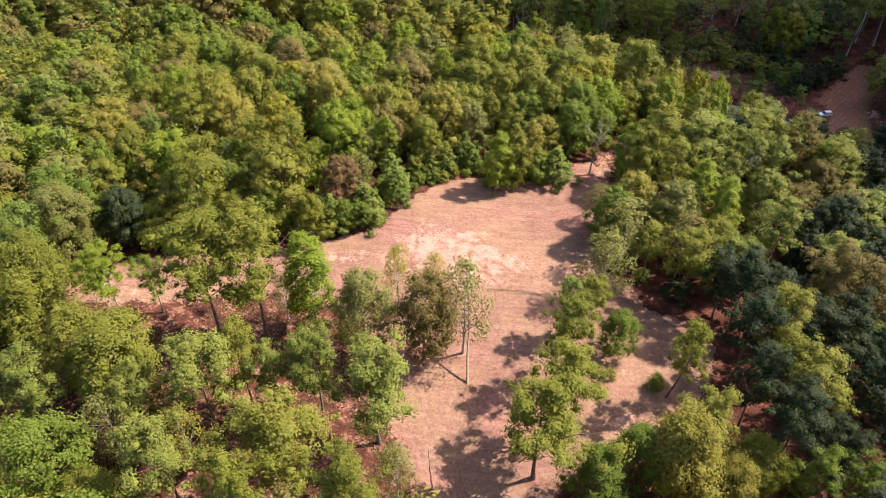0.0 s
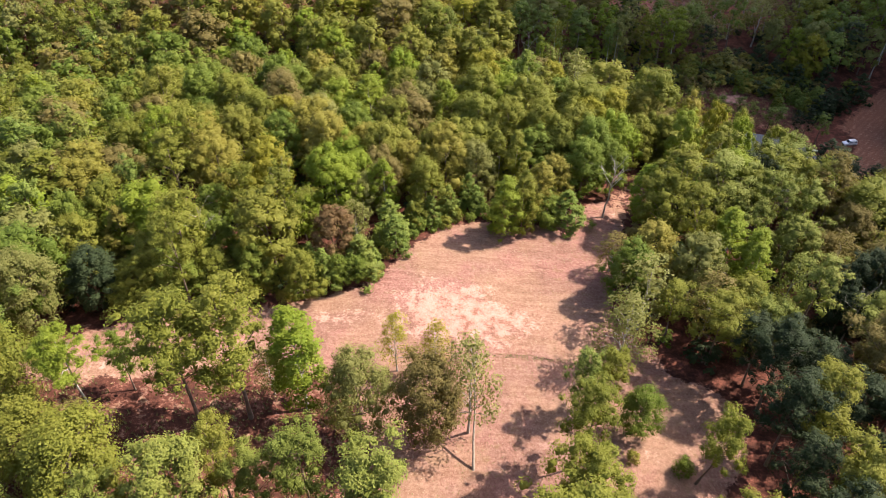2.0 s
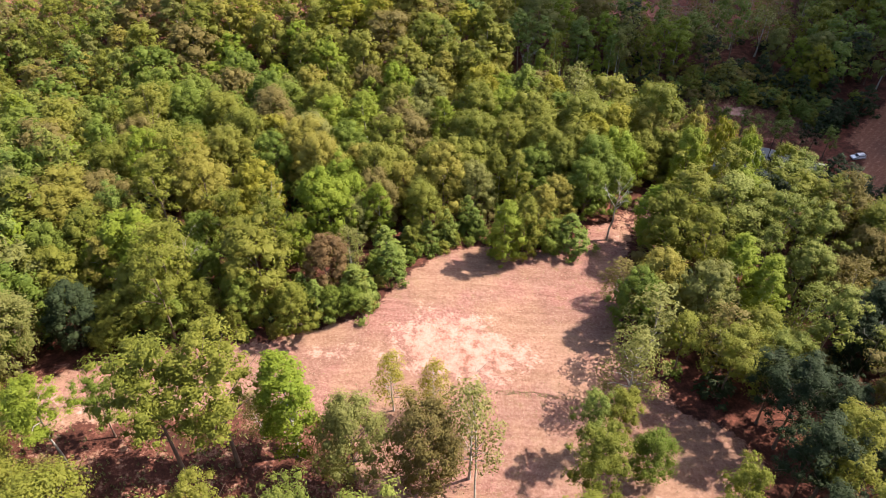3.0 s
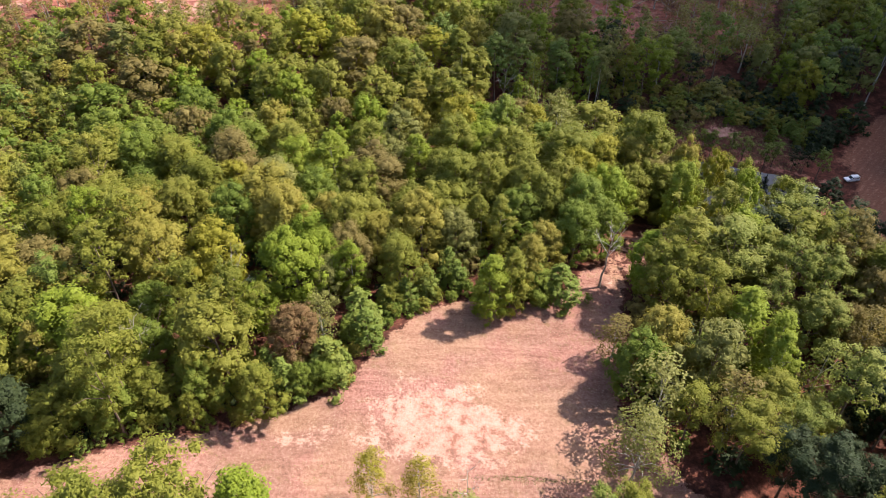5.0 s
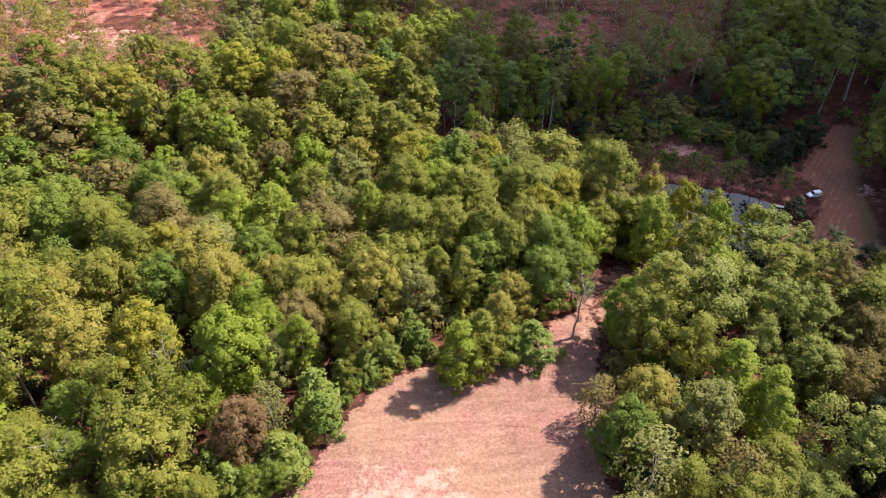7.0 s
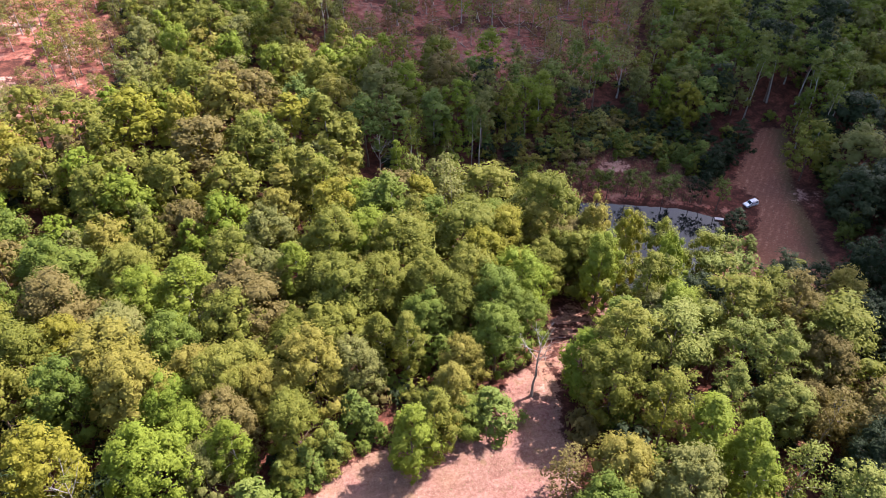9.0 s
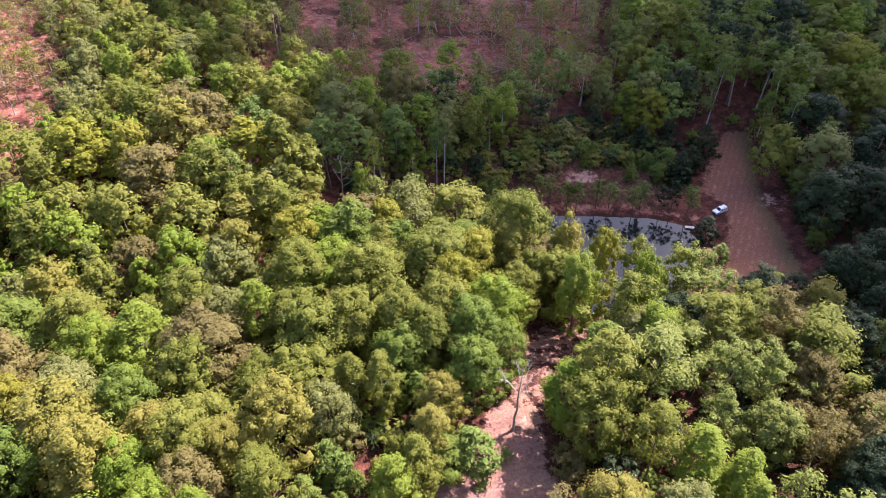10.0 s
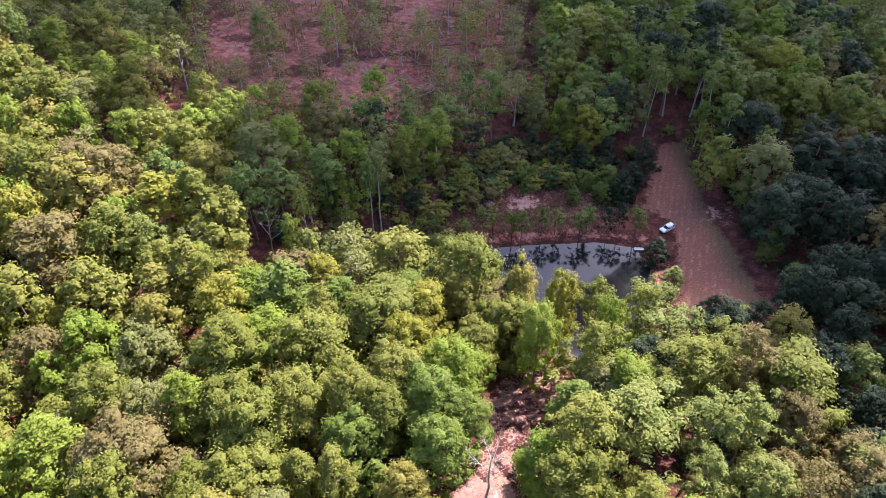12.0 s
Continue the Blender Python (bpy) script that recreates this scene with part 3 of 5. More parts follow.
plant("pine", -9.1, 57.1, 20.5, 13.1, "pine")
plant("pine", -31.4, 57.0, 20.5, 12.1, "pine")
plant("pine", -27.6, 61.5, 17.7, 8.5, "olive")
plant("pine", -23.3, 59.9, 16.2, 7.8, "pine")
plant("pine", -19.3, 48.1, 20.5, 13.9, "olive")
plant("broad", -43.9, 58.9, 17.0, 12.7, "olive")
plant("pine", -39.2, 54.4, 16.5, 8.0, "pine")
plant("pine", -51.3, 54.1, 17.5, 8.4, "pine")
plant("broad", -47.8, 45.7, 16.9, 11.4, "green")
plant("sparse", -41.5, 51.0, 14.2, 7.1, "grey")
plant("pine", -33.0, 44.8, 20.5, 10.3, "pine")
plant("sparse", -33.1, 51.3, 13.3, 6.7, "tawny")
plant("pine", -23.3, 41.0, 20.5, 10.0, "olive")
plant("pine", -11.3, 42.1, 20.5, 10.2, "olive")
plant("sparse", -6.1, 49.2, 11.3, 5.7, "grey")
plant("sparse", -44.2, 64.9, 13.4, 6.7, "brown")
plant("broad", -49.8, 63.5, 14.5, 9.8, "olive")
plant("pine", -44.8, 77.7, 12.0, 5.7, "green")
plant("broad", -40.9, 42.8, 12.5, 8.5, "olive")
# east of the stand
plant("sparse", 3.2, 74.9, 20.5, 8.5, "grey")
plant("pine", 20.1, 79.4, 14.1, 6.8, "fir")
plant("pine", 19.5, 70.4, 19.4, 9.4, "olive")
plant("pine", 24.6, 80.5, 14.3, 6.9, "olive")
plant("broad", 28.3, 76.2, 9.8, 6.6, "green")
plant("pine", 12.7, 52.9, 20.5, 14.5, "olive")
plant("pine", 17.1, 60.0, 20.5, 11.4, "olive")
plant("shrub", 33.9, 69.7, 3.0, 3.3, "green")
plant("shrub", 26.9, 71.3, 2.1, 2.3, "tawny")
plant("broad", 20.1, 49.4, 11.9, 8.1, "green")
plant("broad", 26.3, 53.0, 11.4, 7.7, "green")
plant("broad", 32.0, 51.7, 17.0, 11.5, "tawny")
plant("pine", 36.1, 55.2, 17.6, 8.5, "olive")
plant("pine", 47.1, 71.8, 20.5, 10.3, "dark")
plant("pine", 51.9, 73.6, 20.5, 10.5, "olive")
plant("pine", 45.7, 63.4, 18.7, 9.0, "dark")
plant("pine", 51.9, 61.1, 20.5, 11.7, "olive")
plant("pine", 65.1, 83.2, 20.5, 11.3, "brown")
plant("broad", 70.6, 82.5, 16.5, 11.2, "brown")
plant("pine", 47.5, 55.3, 20.5, 10.5, "dark")
plant("pine", 53.2, 55.7, 13.6, 6.6, "dark")
plant("pine", 56.0, 53.4, 13.4, 6.5, "dark")
plant("pine", 55.7, 49.1, 13.0, 6.3, "green")
plant("pine", 49.2, 49.2, 14.3, 6.9, "green")
plant("broad", 41.9, 51.1, 12.3, 8.3, "olive")
plant("broad", 38.4, 49.6, 11.1, 7.5, "tawny")
plant("pine", 43.6, 90.6, 16.5, 10.5, "olive")
plant("sparse", 28.3, 89.6, 16.0, 9.1, "grey")
plant("pine", 37.6, 95.6, 14.5, 8.5, "olive")
# woods west and north of the clearing
plant("pine", -49.6, 120.1, 20.5, 10.8, "olive")
plant("pine", -55.6, 132.0, 19.7, 9.5, "bright")
plant("pine", -48.6, 130.7, 20.5, 10.2, "olive")
plant("broad", -50.9, 143.9, 14.2, 9.6, "olive")
plant("broad", -42.5, 140.2, 15.1, 10.2, "olive")
plant("broad", -33.1, 138.6, 15.1, 10.2, "green")
plant("broad", -24.5, 135.3, 17.0, 11.7, "tawny")
plant("broad", -43.1, 125.7, 17.0, 12.2, "tawny")
plant("broad", -33.6, 126.3, 16.1, 10.8, "yellow")
plant("broad", -42.8, 116.5, 11.8, 7.9, "green")
plant("pine", -36.2, 115.5, 17.9, 8.6, "olive")
plant("pine", -27.8, 112.5, 20.3, 9.8, "olive")
plant("broad", -26.4, 116.5, 11.0, 7.4, "bright")
plant("broad", -21.0, 123.3, 17.0, 11.5, "bright")
plant("broad", -17.2, 127.5, 13.2, 8.9, "bright")
plant("broad", -16.0, 123.7, 10.6, 7.1, "grey")
plant("poplar", -11.6, 124.6, 14.2, 5.4, "bright")
plant("broad", -7.7, 134.6, 12.7, 8.6, "tawny")
plant("broad", -3.8, 127.4, 13.3, 9.0, "olive")
plant("broad", -20.4, 111.1, 12.6, 8.5, "rust")
plant("sparse", -16.4, 114.6, 11.4, 5.7, "grey")
plant("young", -10.4, 118.9, 9.0, 8.0, "fir")
plant("young", -9.3, 114.6, 9.0, 6.5, "fir")
plant("young", -15.0, 108.1, 9.0, 8.5, "fir")
plant("young", -21.2, 104.4, 9.0, 6.5, "fir")
plant("broad", -24.4, 100.9, 10.7, 7.2, "olive")
plant("broad", -30.1, 107.3, 17.0, 12.7, "olive")
plant("pine", -43.0, 101.8, 20.5, 11.8, "olive")
plant("pine", -42.4, 96.6, 19.6, 9.5, "olive")
plant("broad", -40.4, 108.7, 11.1, 7.5, "green")
plant("young", 0.7, 126.7, 8.2, 5.7, "fir")
plant("young", -6.5, 122.8, 6.5, 4.5, "fir")
plant("young", -2.8, 123.8, 7.5, 5.3, "fir")
plant("young", 4.9, 130.9, 9.0, 6.3, "fir")
plant("broad", 0.1, 135.7, 16.6, 11.2, "tawny")
plant("broad", 6.5, 136.8, 13.1, 8.8, "grey")
plant("broad", -19.9, 132.7, 13.6, 9.2, "bright")
plant("broad", -46.6, 113.3, 10.4, 7.0, "olive")
plant("young", -23.8, 107.2, 7.7, 5.4, "fir")
# woods east of the clearing
plant("bushy", 11.2, 121.6, 14.6, 7.2, "bright")
plant("bushy", 15.2, 123.4, 14.8, 6.4, "olive")
plant("broad", 22.8, 134.3, 11.9, 8.0, "tawny")
plant("poplar", 18.6, 127.6, 14.5, 6.0, "tawny")
plant("young", 24.6, 126.6, 9.0, 9.0, "fir")
plant("bushy", 20.6, 125.8, 9.0, 6.0, "green")
plant("broad", 29.1, 137.2, 14.8, 10.0, "green")
plant("broad", 35.8, 140.2, 12.5, 8.5, "green")
plant("bushy", 41.2, 128.6, 14.8, 8.4, "bright")
plant("broad", 42.8, 123.1, 16.1, 10.9, "olive")
plant("pine", 46.9, 128.2, 20.5, 14.0, "olive")
plant("pine", 54.9, 126.9, 20.5, 14.9, "pine")
plant("pine", 62.9, 121.7, 20.5, 10.2, "pine")
plant("pine", 68.4, 119.5, 19.3, 9.3, "pine")
plant("pine", 46.6, 115.2, 19.9, 9.6, "olive")
plant("pine", 57.7, 116.2, 16.3, 7.9, "pine")
plant("sparse", 31.2, 112.8, 8.6, 7.2, "brown")
plant("broad", 37.2, 109.4, 14.6, 9.8, "tawny")
plant("sparse", 33.5, 98.2, 16.0, 9.9, "grey")
plant("poplar", 50.8, 110.6, 18.0, 7.5, "bright")
plant("poplar", 54.9, 107.3, 16.9, 6.5, "bright")
plant("broad", 64.8, 114.1, 14.4, 9.7, "pine")
plant("broad", 77.9, 119.8, 14.0, 9.4, "brown")
plant("sparse", 71.2, 109.7, 14.9, 7.4, "brown")
plant("sparse", 60.7, 103.4, 14.0, 7.0, "pine")
plant("pine", 60.1, 95.7, 20.5, 10.4, "pine")
plant("broad", 43.7, 104.3, 16.2, 10.9, "grey")
plant("sparse", 43.4, 95.1, 16.0, 8.7, "brown")
plant("broad", 49.6, 96.7, 13.5, 9.1, "olive")
plant("broad", 54.2, 94.2, 11.4, 7.7, "olive")
plant("pine", 77.8, 128.3, 20.5, 10.0, "brown")
plant("pine", 72.0, 130.9, 19.2, 9.3, "olive")
# woods west and north of the clearing
plant("broad", -81.1, 209.2, 17.0, 16.1, "brown")
plant("broad", -74.0, 219.6, 17.0, 13.9, "olive")
plant("broad", -77.9, 195.3, 17.0, 12.6, "olive")
plant("broad", -72.0, 184.6, 17.0, 15.4, "green")
plant("broad", -67.5, 172.3, 17.0, 12.4, "green")
plant("broad", -63.9, 193.5, 17.0, 16.1, "brown")
plant("broad", -64.8, 203.5, 17.0, 14.3, "olive")
plant("broad", -57.4, 204.6, 17.0, 13.3, "tawny")
plant("broad", -51.9, 208.5, 17.0, 13.5, "yellow")
plant("broad", -61.1, 211.7, 17.0, 13.6, "olive")
plant("broad", -50.1, 184.6, 17.0, 12.3, "green")
plant("broad", -48.8, 174.0, 17.0, 11.6, "brown")
plant("broad", -40.8, 171.7, 17.0, 11.6, "green")
plant("broad", -55.9, 167.9, 17.0, 13.2, "green")
plant("broad", -55.3, 159.3, 17.0, 11.5, "green")
plant("broad", -47.3, 157.1, 17.0, 12.4, "olive")
plant("broad", -37.5, 159.3, 17.0, 12.7, "brown")
plant("broad", -35.7, 151.4, 13.8, 9.3, "yellow")
plant("broad", -45.0, 201.5, 17.0, 12.0, "olive")
plant("broad", -35.7, 193.3, 17.0, 12.9, "olive")
plant("broad", -29.5, 190.1, 17.0, 12.8, "bright")
plant("broad", -31.7, 177.7, 16.2, 10.9, "tawny")
plant("broad", -27.2, 166.6, 16.8, 11.3, "olive")
plant("broad", -24.5, 158.3, 16.0, 10.8, "bright")
plant("poplar", -16.9, 158.9, 18.0, 9.3, "bright")
plant("poplar", -19.4, 149.8, 13.6, 5.2, "bright")
plant("poplar", -17.5, 176.7, 14.7, 5.7, "bright")
plant("broad", -10.6, 165.9, 16.9, 11.4, "olive")
plant("broad", -7.5, 153.1, 17.0, 14.4, "brown")
plant("poplar", 0.6, 159.7, 16.8, 6.5, "bright")
plant("broad", 7.1, 165.9, 17.0, 12.6, "olive")
plant("broad", 7.3, 150.9, 17.0, 12.5, "olive")
plant("broad", -9.1, 189.6, 17.0, 14.1, "olive")
plant("broad", -5.2, 202.9, 17.0, 13.7, "olive")
plant("broad", -14.3, 203.1, 17.0, 16.1, "brown")
plant("broad", -20.4, 194.9, 17.0, 13.1, "olive")
plant("broad", -27.4, 214.5, 17.0, 16.1, "yellow")
plant("broad", -17.1, 212.6, 17.0, 11.5, "yellow")
plant("broad", -0.7, 221.8, 17.0, 14.8, "brown")
plant("poplar", 5.3, 209.6, 18.0, 10.4, "yellow")
plant("poplar", 12.8, 208.1, 18.0, 8.8, "olive")
plant("poplar", 9.4, 192.6, 13.5, 5.2, "bright")
plant("broad", 4.0, 238.3, 14.9, 10.1, "bright")
plant("broad", 14.8, 227.5, 17.0, 12.5, "olive")
plant("broad", -14.4, 227.4, 17.0, 13.6, "olive")
plant("broad", -7.5, 225.9, 17.0, 12.2, "brown")
plant("broad", -39.3, 214.5, 17.0, 15.2, "olive")
plant("sparse", -79.9, 241.6, 16.0, 8.2, "tawny")
plant("sparse", -88.6, 232.8, 16.0, 9.0, "tawny")
plant("sparse", -72.0, 236.9, 16.0, 8.1, "olive")
plant("broad", -49.7, 224.1, 15.5, 10.5, "olive")
plant("pine", -60.5, 150.3, 20.5, 11.7, "olive")
plant("broad", -40.6, 148.5, 16.1, 10.8, "olive")
plant("broad", -27.9, 149.7, 15.1, 10.2, "grey")
plant("broad", -10.9, 147.3, 16.4, 11.1, "olive")
plant("broad", -3.6, 172.5, 16.1, 10.8, "grey")
plant("broad", -23.8, 176.7, 14.6, 9.9, "olive")
# woods east of the clearing
plant("poplar", 20.8, 175.4, 18.0, 8.1, "green")
plant("broad", 28.5, 179.8, 14.6, 9.9, "yellow")
plant("sparse", 34.5, 185.4, 16.0, 9.2, "grey")
plant("broad", 42.7, 180.4, 17.0, 15.3, "olive")
plant("broad", 55.0, 184.2, 17.0, 12.2, "olive")
plant("broad", 20.2, 162.1, 17.0, 13.5, "olive")
plant("broad", 32.2, 165.8, 17.0, 16.1, "olive")
plant("broad", 40.1, 164.2, 16.0, 10.8, "yellow")
plant("broad", 49.0, 165.8, 17.0, 12.1, "tawny")
plant("broad", 38.1, 149.0, 16.0, 10.8, "bright")
plant("broad", 29.7, 151.7, 16.2, 10.9, "olive")
plant("broad", 22.8, 150.5, 15.9, 10.7, "olive")
plant("sparse", 34.5, 209.1, 13.6, 6.8, "olive")
plant("poplar", 70.9, 219.6, 18.0, 7.3, "bright")
plant("broad", 48.2, 238.1, 17.0, 13.4, "olive")
plant("pine", 61.5, 234.5, 20.5, 13.6, "bright")
plant("broad", 110.7, 212.3, 14.8, 10.0, "yellow")
plant("broad", 28.8, 220.8, 17.0, 16.1, "grey")
plant("broad", 44.6, 154.3, 13.8, 9.3, "olive")
plant("broad", 14.3, 152.9, 16.0, 10.8, "olive")
# round the pond and beyond
plant("broad", 103.7, 224.5, 13.3, 9.0, "grey")
plant("broad", 108.2, 220.1, 12.2, 8.3, "bright")
plant("pine", 140.9, 216.8, 20.5, 14.5, "green")
plant("pine", 148.8, 212.2, 20.5, 17.3, "green")
plant("pine", 133.4, 225.3, 20.5, 13.2, "green")
plant("pine", 141.4, 225.4, 20.5, 13.4, "dark")
plant("poplar", 150.7, 203.7, 18.0, 10.6, "bright")
plant("broad", 173.6, 207.3, 17.0, 15.9, "yellow")
plant("poplar", 185.1, 234.9, 18.0, 12.4, "bright")
plant("broad", 185.9, 224.8, 17.0, 14.1, "bright")
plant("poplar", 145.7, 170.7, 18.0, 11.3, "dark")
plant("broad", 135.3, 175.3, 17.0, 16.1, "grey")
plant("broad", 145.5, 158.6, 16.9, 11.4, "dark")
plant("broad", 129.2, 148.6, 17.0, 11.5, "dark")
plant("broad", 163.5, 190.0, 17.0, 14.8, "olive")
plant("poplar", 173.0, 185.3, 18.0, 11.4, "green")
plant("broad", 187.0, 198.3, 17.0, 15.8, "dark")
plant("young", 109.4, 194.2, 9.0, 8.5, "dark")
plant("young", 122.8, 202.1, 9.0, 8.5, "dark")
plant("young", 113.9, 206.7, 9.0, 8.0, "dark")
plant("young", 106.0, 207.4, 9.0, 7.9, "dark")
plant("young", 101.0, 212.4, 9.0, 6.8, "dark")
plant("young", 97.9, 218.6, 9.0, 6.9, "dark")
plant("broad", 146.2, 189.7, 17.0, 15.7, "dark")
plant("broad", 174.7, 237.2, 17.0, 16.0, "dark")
plant("pine", 158.1, 233.7, 20.5, 15.7, "green")
plant("pine", 134.9, 237.8, 20.5, 13.8, "olive")
plant("broad", 137.9, 250.1, 17.0, 14.1, "olive")
plant("broad", 161.4, 253.8, 17.0, 14.8, "green")
plant("broad", 123.0, 160.8, 17.0, 14.3, "dark")
plant("broad", 129.3, 155.8, 17.0, 13.1, "dark")
plant("young", 86.0, 214.4, 9.0, 8.5, "grey")
plant("young", 73.8, 210.2, 9.0, 8.5, "olive")
plant("sparse", 100.0, 230.4, 16.0, 10.6, "grey")
plant("pine", 90.0, 226.0, 20.5, 10.9, "fir")
plant("broad", 167.6, 173.2, 17.0, 12.6, "olive")
# round the pond and beyond
plant("broad", 66.6, 174.5, 9.3, 6.3, "olive")
plant("young", 90.0, 144.6, 9.0, 7.3, "dark")
plant("broad", 51.4, 121.9, 9.4, 6.3, "olive")
plant("broad", 70.1, 113.3, 11.5, 7.8, "brown")
# dark tint on these eastern trees stands in for the shade they lie in
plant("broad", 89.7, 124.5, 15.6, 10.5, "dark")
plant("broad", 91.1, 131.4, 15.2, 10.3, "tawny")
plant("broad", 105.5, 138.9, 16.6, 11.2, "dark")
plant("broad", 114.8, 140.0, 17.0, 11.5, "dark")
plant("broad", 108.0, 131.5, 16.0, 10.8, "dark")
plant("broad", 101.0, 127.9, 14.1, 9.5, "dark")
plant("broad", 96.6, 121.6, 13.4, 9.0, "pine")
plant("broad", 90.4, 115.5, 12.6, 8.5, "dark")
plant("broad", 81.3, 110.7, 12.8, 8.7, "brown")
# north woods
plant("broad", 36.0, 224.7, 17.0, 12.8, "bright")
plant("broad", 25.9, 237.7, 17.0, 11.9, "bright")
plant("broad", 23.1, 248.4, 16.5, 11.1, "olive")
plant("poplar", 3.9, 262.5, 18.0, 7.4, "bright")
plant("poplar", 9.7, 260.6, 18.0, 8.5, "olive")
plant("poplar", -4.8, 289.8, 18.0, 8.1, "bright")
plant("poplar", 46.7, 282.2, 18.0, 8.8, "grey")
plant("sparse", 22.1, 275.3, 16.0, 10.5, "grey")
plant("broad", 46.0, 227.4, 17.0, 13.3, "brown")
plant("pine", 52.0, 211.8, 19.5, 9.4, "grey")
plant("pine", 29.5, 230.2, 17.4, 8.4, "grey")
plant("broad", -10.2, 260.7, 17.0, 15.5, "olive")
plant("broad", 18.0, 216.2, 17.0, 12.8, "tawny")
plant("sparse", -10.2, 311.2, 16.0, 11.1, "grey")
plant("pine", 6.9, 289.3, 20.5, 12.7, "olive")
plant("sparse", 15.6, 288.6, 16.0, 10.9, "grey")
plant("broad", 8.9, 280.2, 17.0, 12.1, "tawny")
plant("broad", 11.9, 241.6, 13.9, 9.4, "olive")
plant("broad", -5.5, 245.7, 15.2, 10.3, "bright")
plant("broad", -17.7, 250.1, 16.6, 11.2, "bright")
plant("broad", -8.0, 219.1, 17.0, 14.0, "tawny")
plant("young", 56.5, 196.9, 9.0, 7.7, "olive")
plant("sparse", 68.6, 282.9, 16.0, 9.2, "bright")
plant("sparse", 66.2, 265.0, 11.2, 5.6, "grey")
plant("shrub", 55.5, 275.3, 3.0, 5.6, "brown")
plant("shrub", 58.9, 271.7, 3.0, 4.4, "brown")
# north woods
plant("broad", -16.5, 189.9, 11.5, 7.8, "yellow")
plant("broad", -10.4, 179.1, 15.7, 10.6, "bright")
plant("broad", -18.2, 180.7, 15.5, 10.4, "brown")
plant("broad", 0.2, 181.4, 14.0, 9.4, "tawny")
plant("broad", 9.8, 177.8, 16.5, 11.2, "yellow")
plant("sparse", 33.8, 178.7, 16.0, 8.8, "grey")
plant("broad", -4.5, 161.4, 14.2, 9.6, "grey")
plant("broad", 34.3, 159.6, 14.9, 10.1, "yellow")
plant("broad", 25.0, 145.8, 14.2, 9.6, "olive")
plant("poplar", 11.6, 141.4, 13.6, 5.2, "olive")
plant("poplar", 14.9, 138.7, 14.9, 5.7, "olive")
plant("young", 20.5, 138.8, 9.0, 6.6, "green")
plant("poplar", 6.8, 189.5, 18.0, 7.7, "olive")
plant("broad", 14.4, 190.5, 11.3, 7.6, "tawny")
# round the pond and beyond
plant("shrub", 98.8, 206.7, 3.0, 6.9, "olive")
plant("shrub", 92.3, 207.4, 3.0, 5.8, "tawny")
plant("shrub", 104.3, 204.3, 3.0, 5.9, "olive")
plant("shrub", 89.9, 211.0, 3.0, 5.8, "olive")
plant("sparse", -1.6, 85.6, 12.0, 5.5, "yellow")
plant("broad", -50, 96, 9, 8.5, "olive")
plant("broad", -44.5, 98.5, 10, 8.5, "green")
plant("broad", -38.5, 101, 9, 8, "olive")
plant("broad", -47, 101.5, 12, 9.5, "olive")
plant("broad", -56, 95, 12, 9.5, "dark")
plant("broad", -33, 103, 10, 7.5, "green")



def plant_edge():
    """Low growth that closes the foot of the woods along the clearing's west and north sides."""
    g = random.Random(5)
    line = CLEARING[1:12]
    for (x0, y0), (x1, y1) in zip(line, line[1:]):
        ln = math.hypot(x1 - x0, y1 - y0)
        nx, ny = -(y1 - y0) / ln, (x1 - x0) / ln
        for i in range(int(ln / 2.6)):
            for row in (0, 1):
                k = (i + g.random()) * 2.6 / ln
                off = g.uniform(0.8, 2.2) + row * g.uniform(2.0, 3.2)
                x, y = x0 + (x1 - x0) * k + nx * off, y0 + (y1 - y0) * k + ny * off
                random.seed(int(x * 100) * 31 + int(y * 100))
                r = g.random()
                if r < 0.3:
                    plant("young", x, y, g.uniform(3, 6), tint=g.choice(["fir", "green"]))
                elif r < 0.75:
                    plant("shrub", x, y, g.uniform(1.6, 3.6), g.uniform(2.2, 3.8), g.choice(["olive", "green", "tawny"]))
                else:
                    plant("broad", x, y, g.uniform(5, 8), g.uniform(3.5, 5), g.choice(["olive", "green", "bright"]))


plant_edge()


def plant_bank():
    """Young pines in a loose row along the dam behind the pond."""
    g = random.Random(9)
    line = [(52, 204.5), (68, 197.5), (82, 192.2), (95.5, 186.2), (104, 180)]
    for (x0, y0), (x1, y1) in zip(line, line[1:]):
        ln = math.hypot(x1 - x0, y1 - y0)
        for i in range(int(ln / 3.3)):
            k = (i + g.uniform(0.2, 0.8)) * 3.3 / ln
            x, y = x0 + (x1 - x0) * k + g.uniform(0.3, 1.2), y0 + (y1 - y0) * k + g.uniform(-2.2, 1.4)
            random.seed(int(x * 100))
            plant("pine", x, y, g.uniform(6.4, 8.2) + 0.03 * (x - 52), g.uniform(4.8, 6.4), g.choice(["fir", "fir", "dark"]) if x > 78 else g.choice(["fir", "pine", "green"]), group="pines on the pond bank")


plant_bank()


def plant_thicket():
    """Young pines and bushes between the bank and the lane past the car."""
    g = random.Random(14)
    for i in range(34):
        x = g.uniform(89, 121)
        y = 206 - (x - 88) * 0.62 + g.uniform(-1.5, 8.5)
        if float(edge_distance(FIELD, np.array([x]), np.array([y]))[0]) > -1.5 or math.hypot((x - 86) / 7, (y - 203) / 3) < 1:
            continue
        random.seed(i)
        h = g.uniform(3.6, 6.4) + max(0, x - 104) * 0.12
        plant(g.choice(["young", "young", "bushy"]), x, y, h, h * g.uniform(0.7, 0.95), g.choice(["olive", "fir", "green"]) if x < 106 else g.choice(["fir", "dark", "dark"]), group="thicket behind the pond")


plant_thicket()


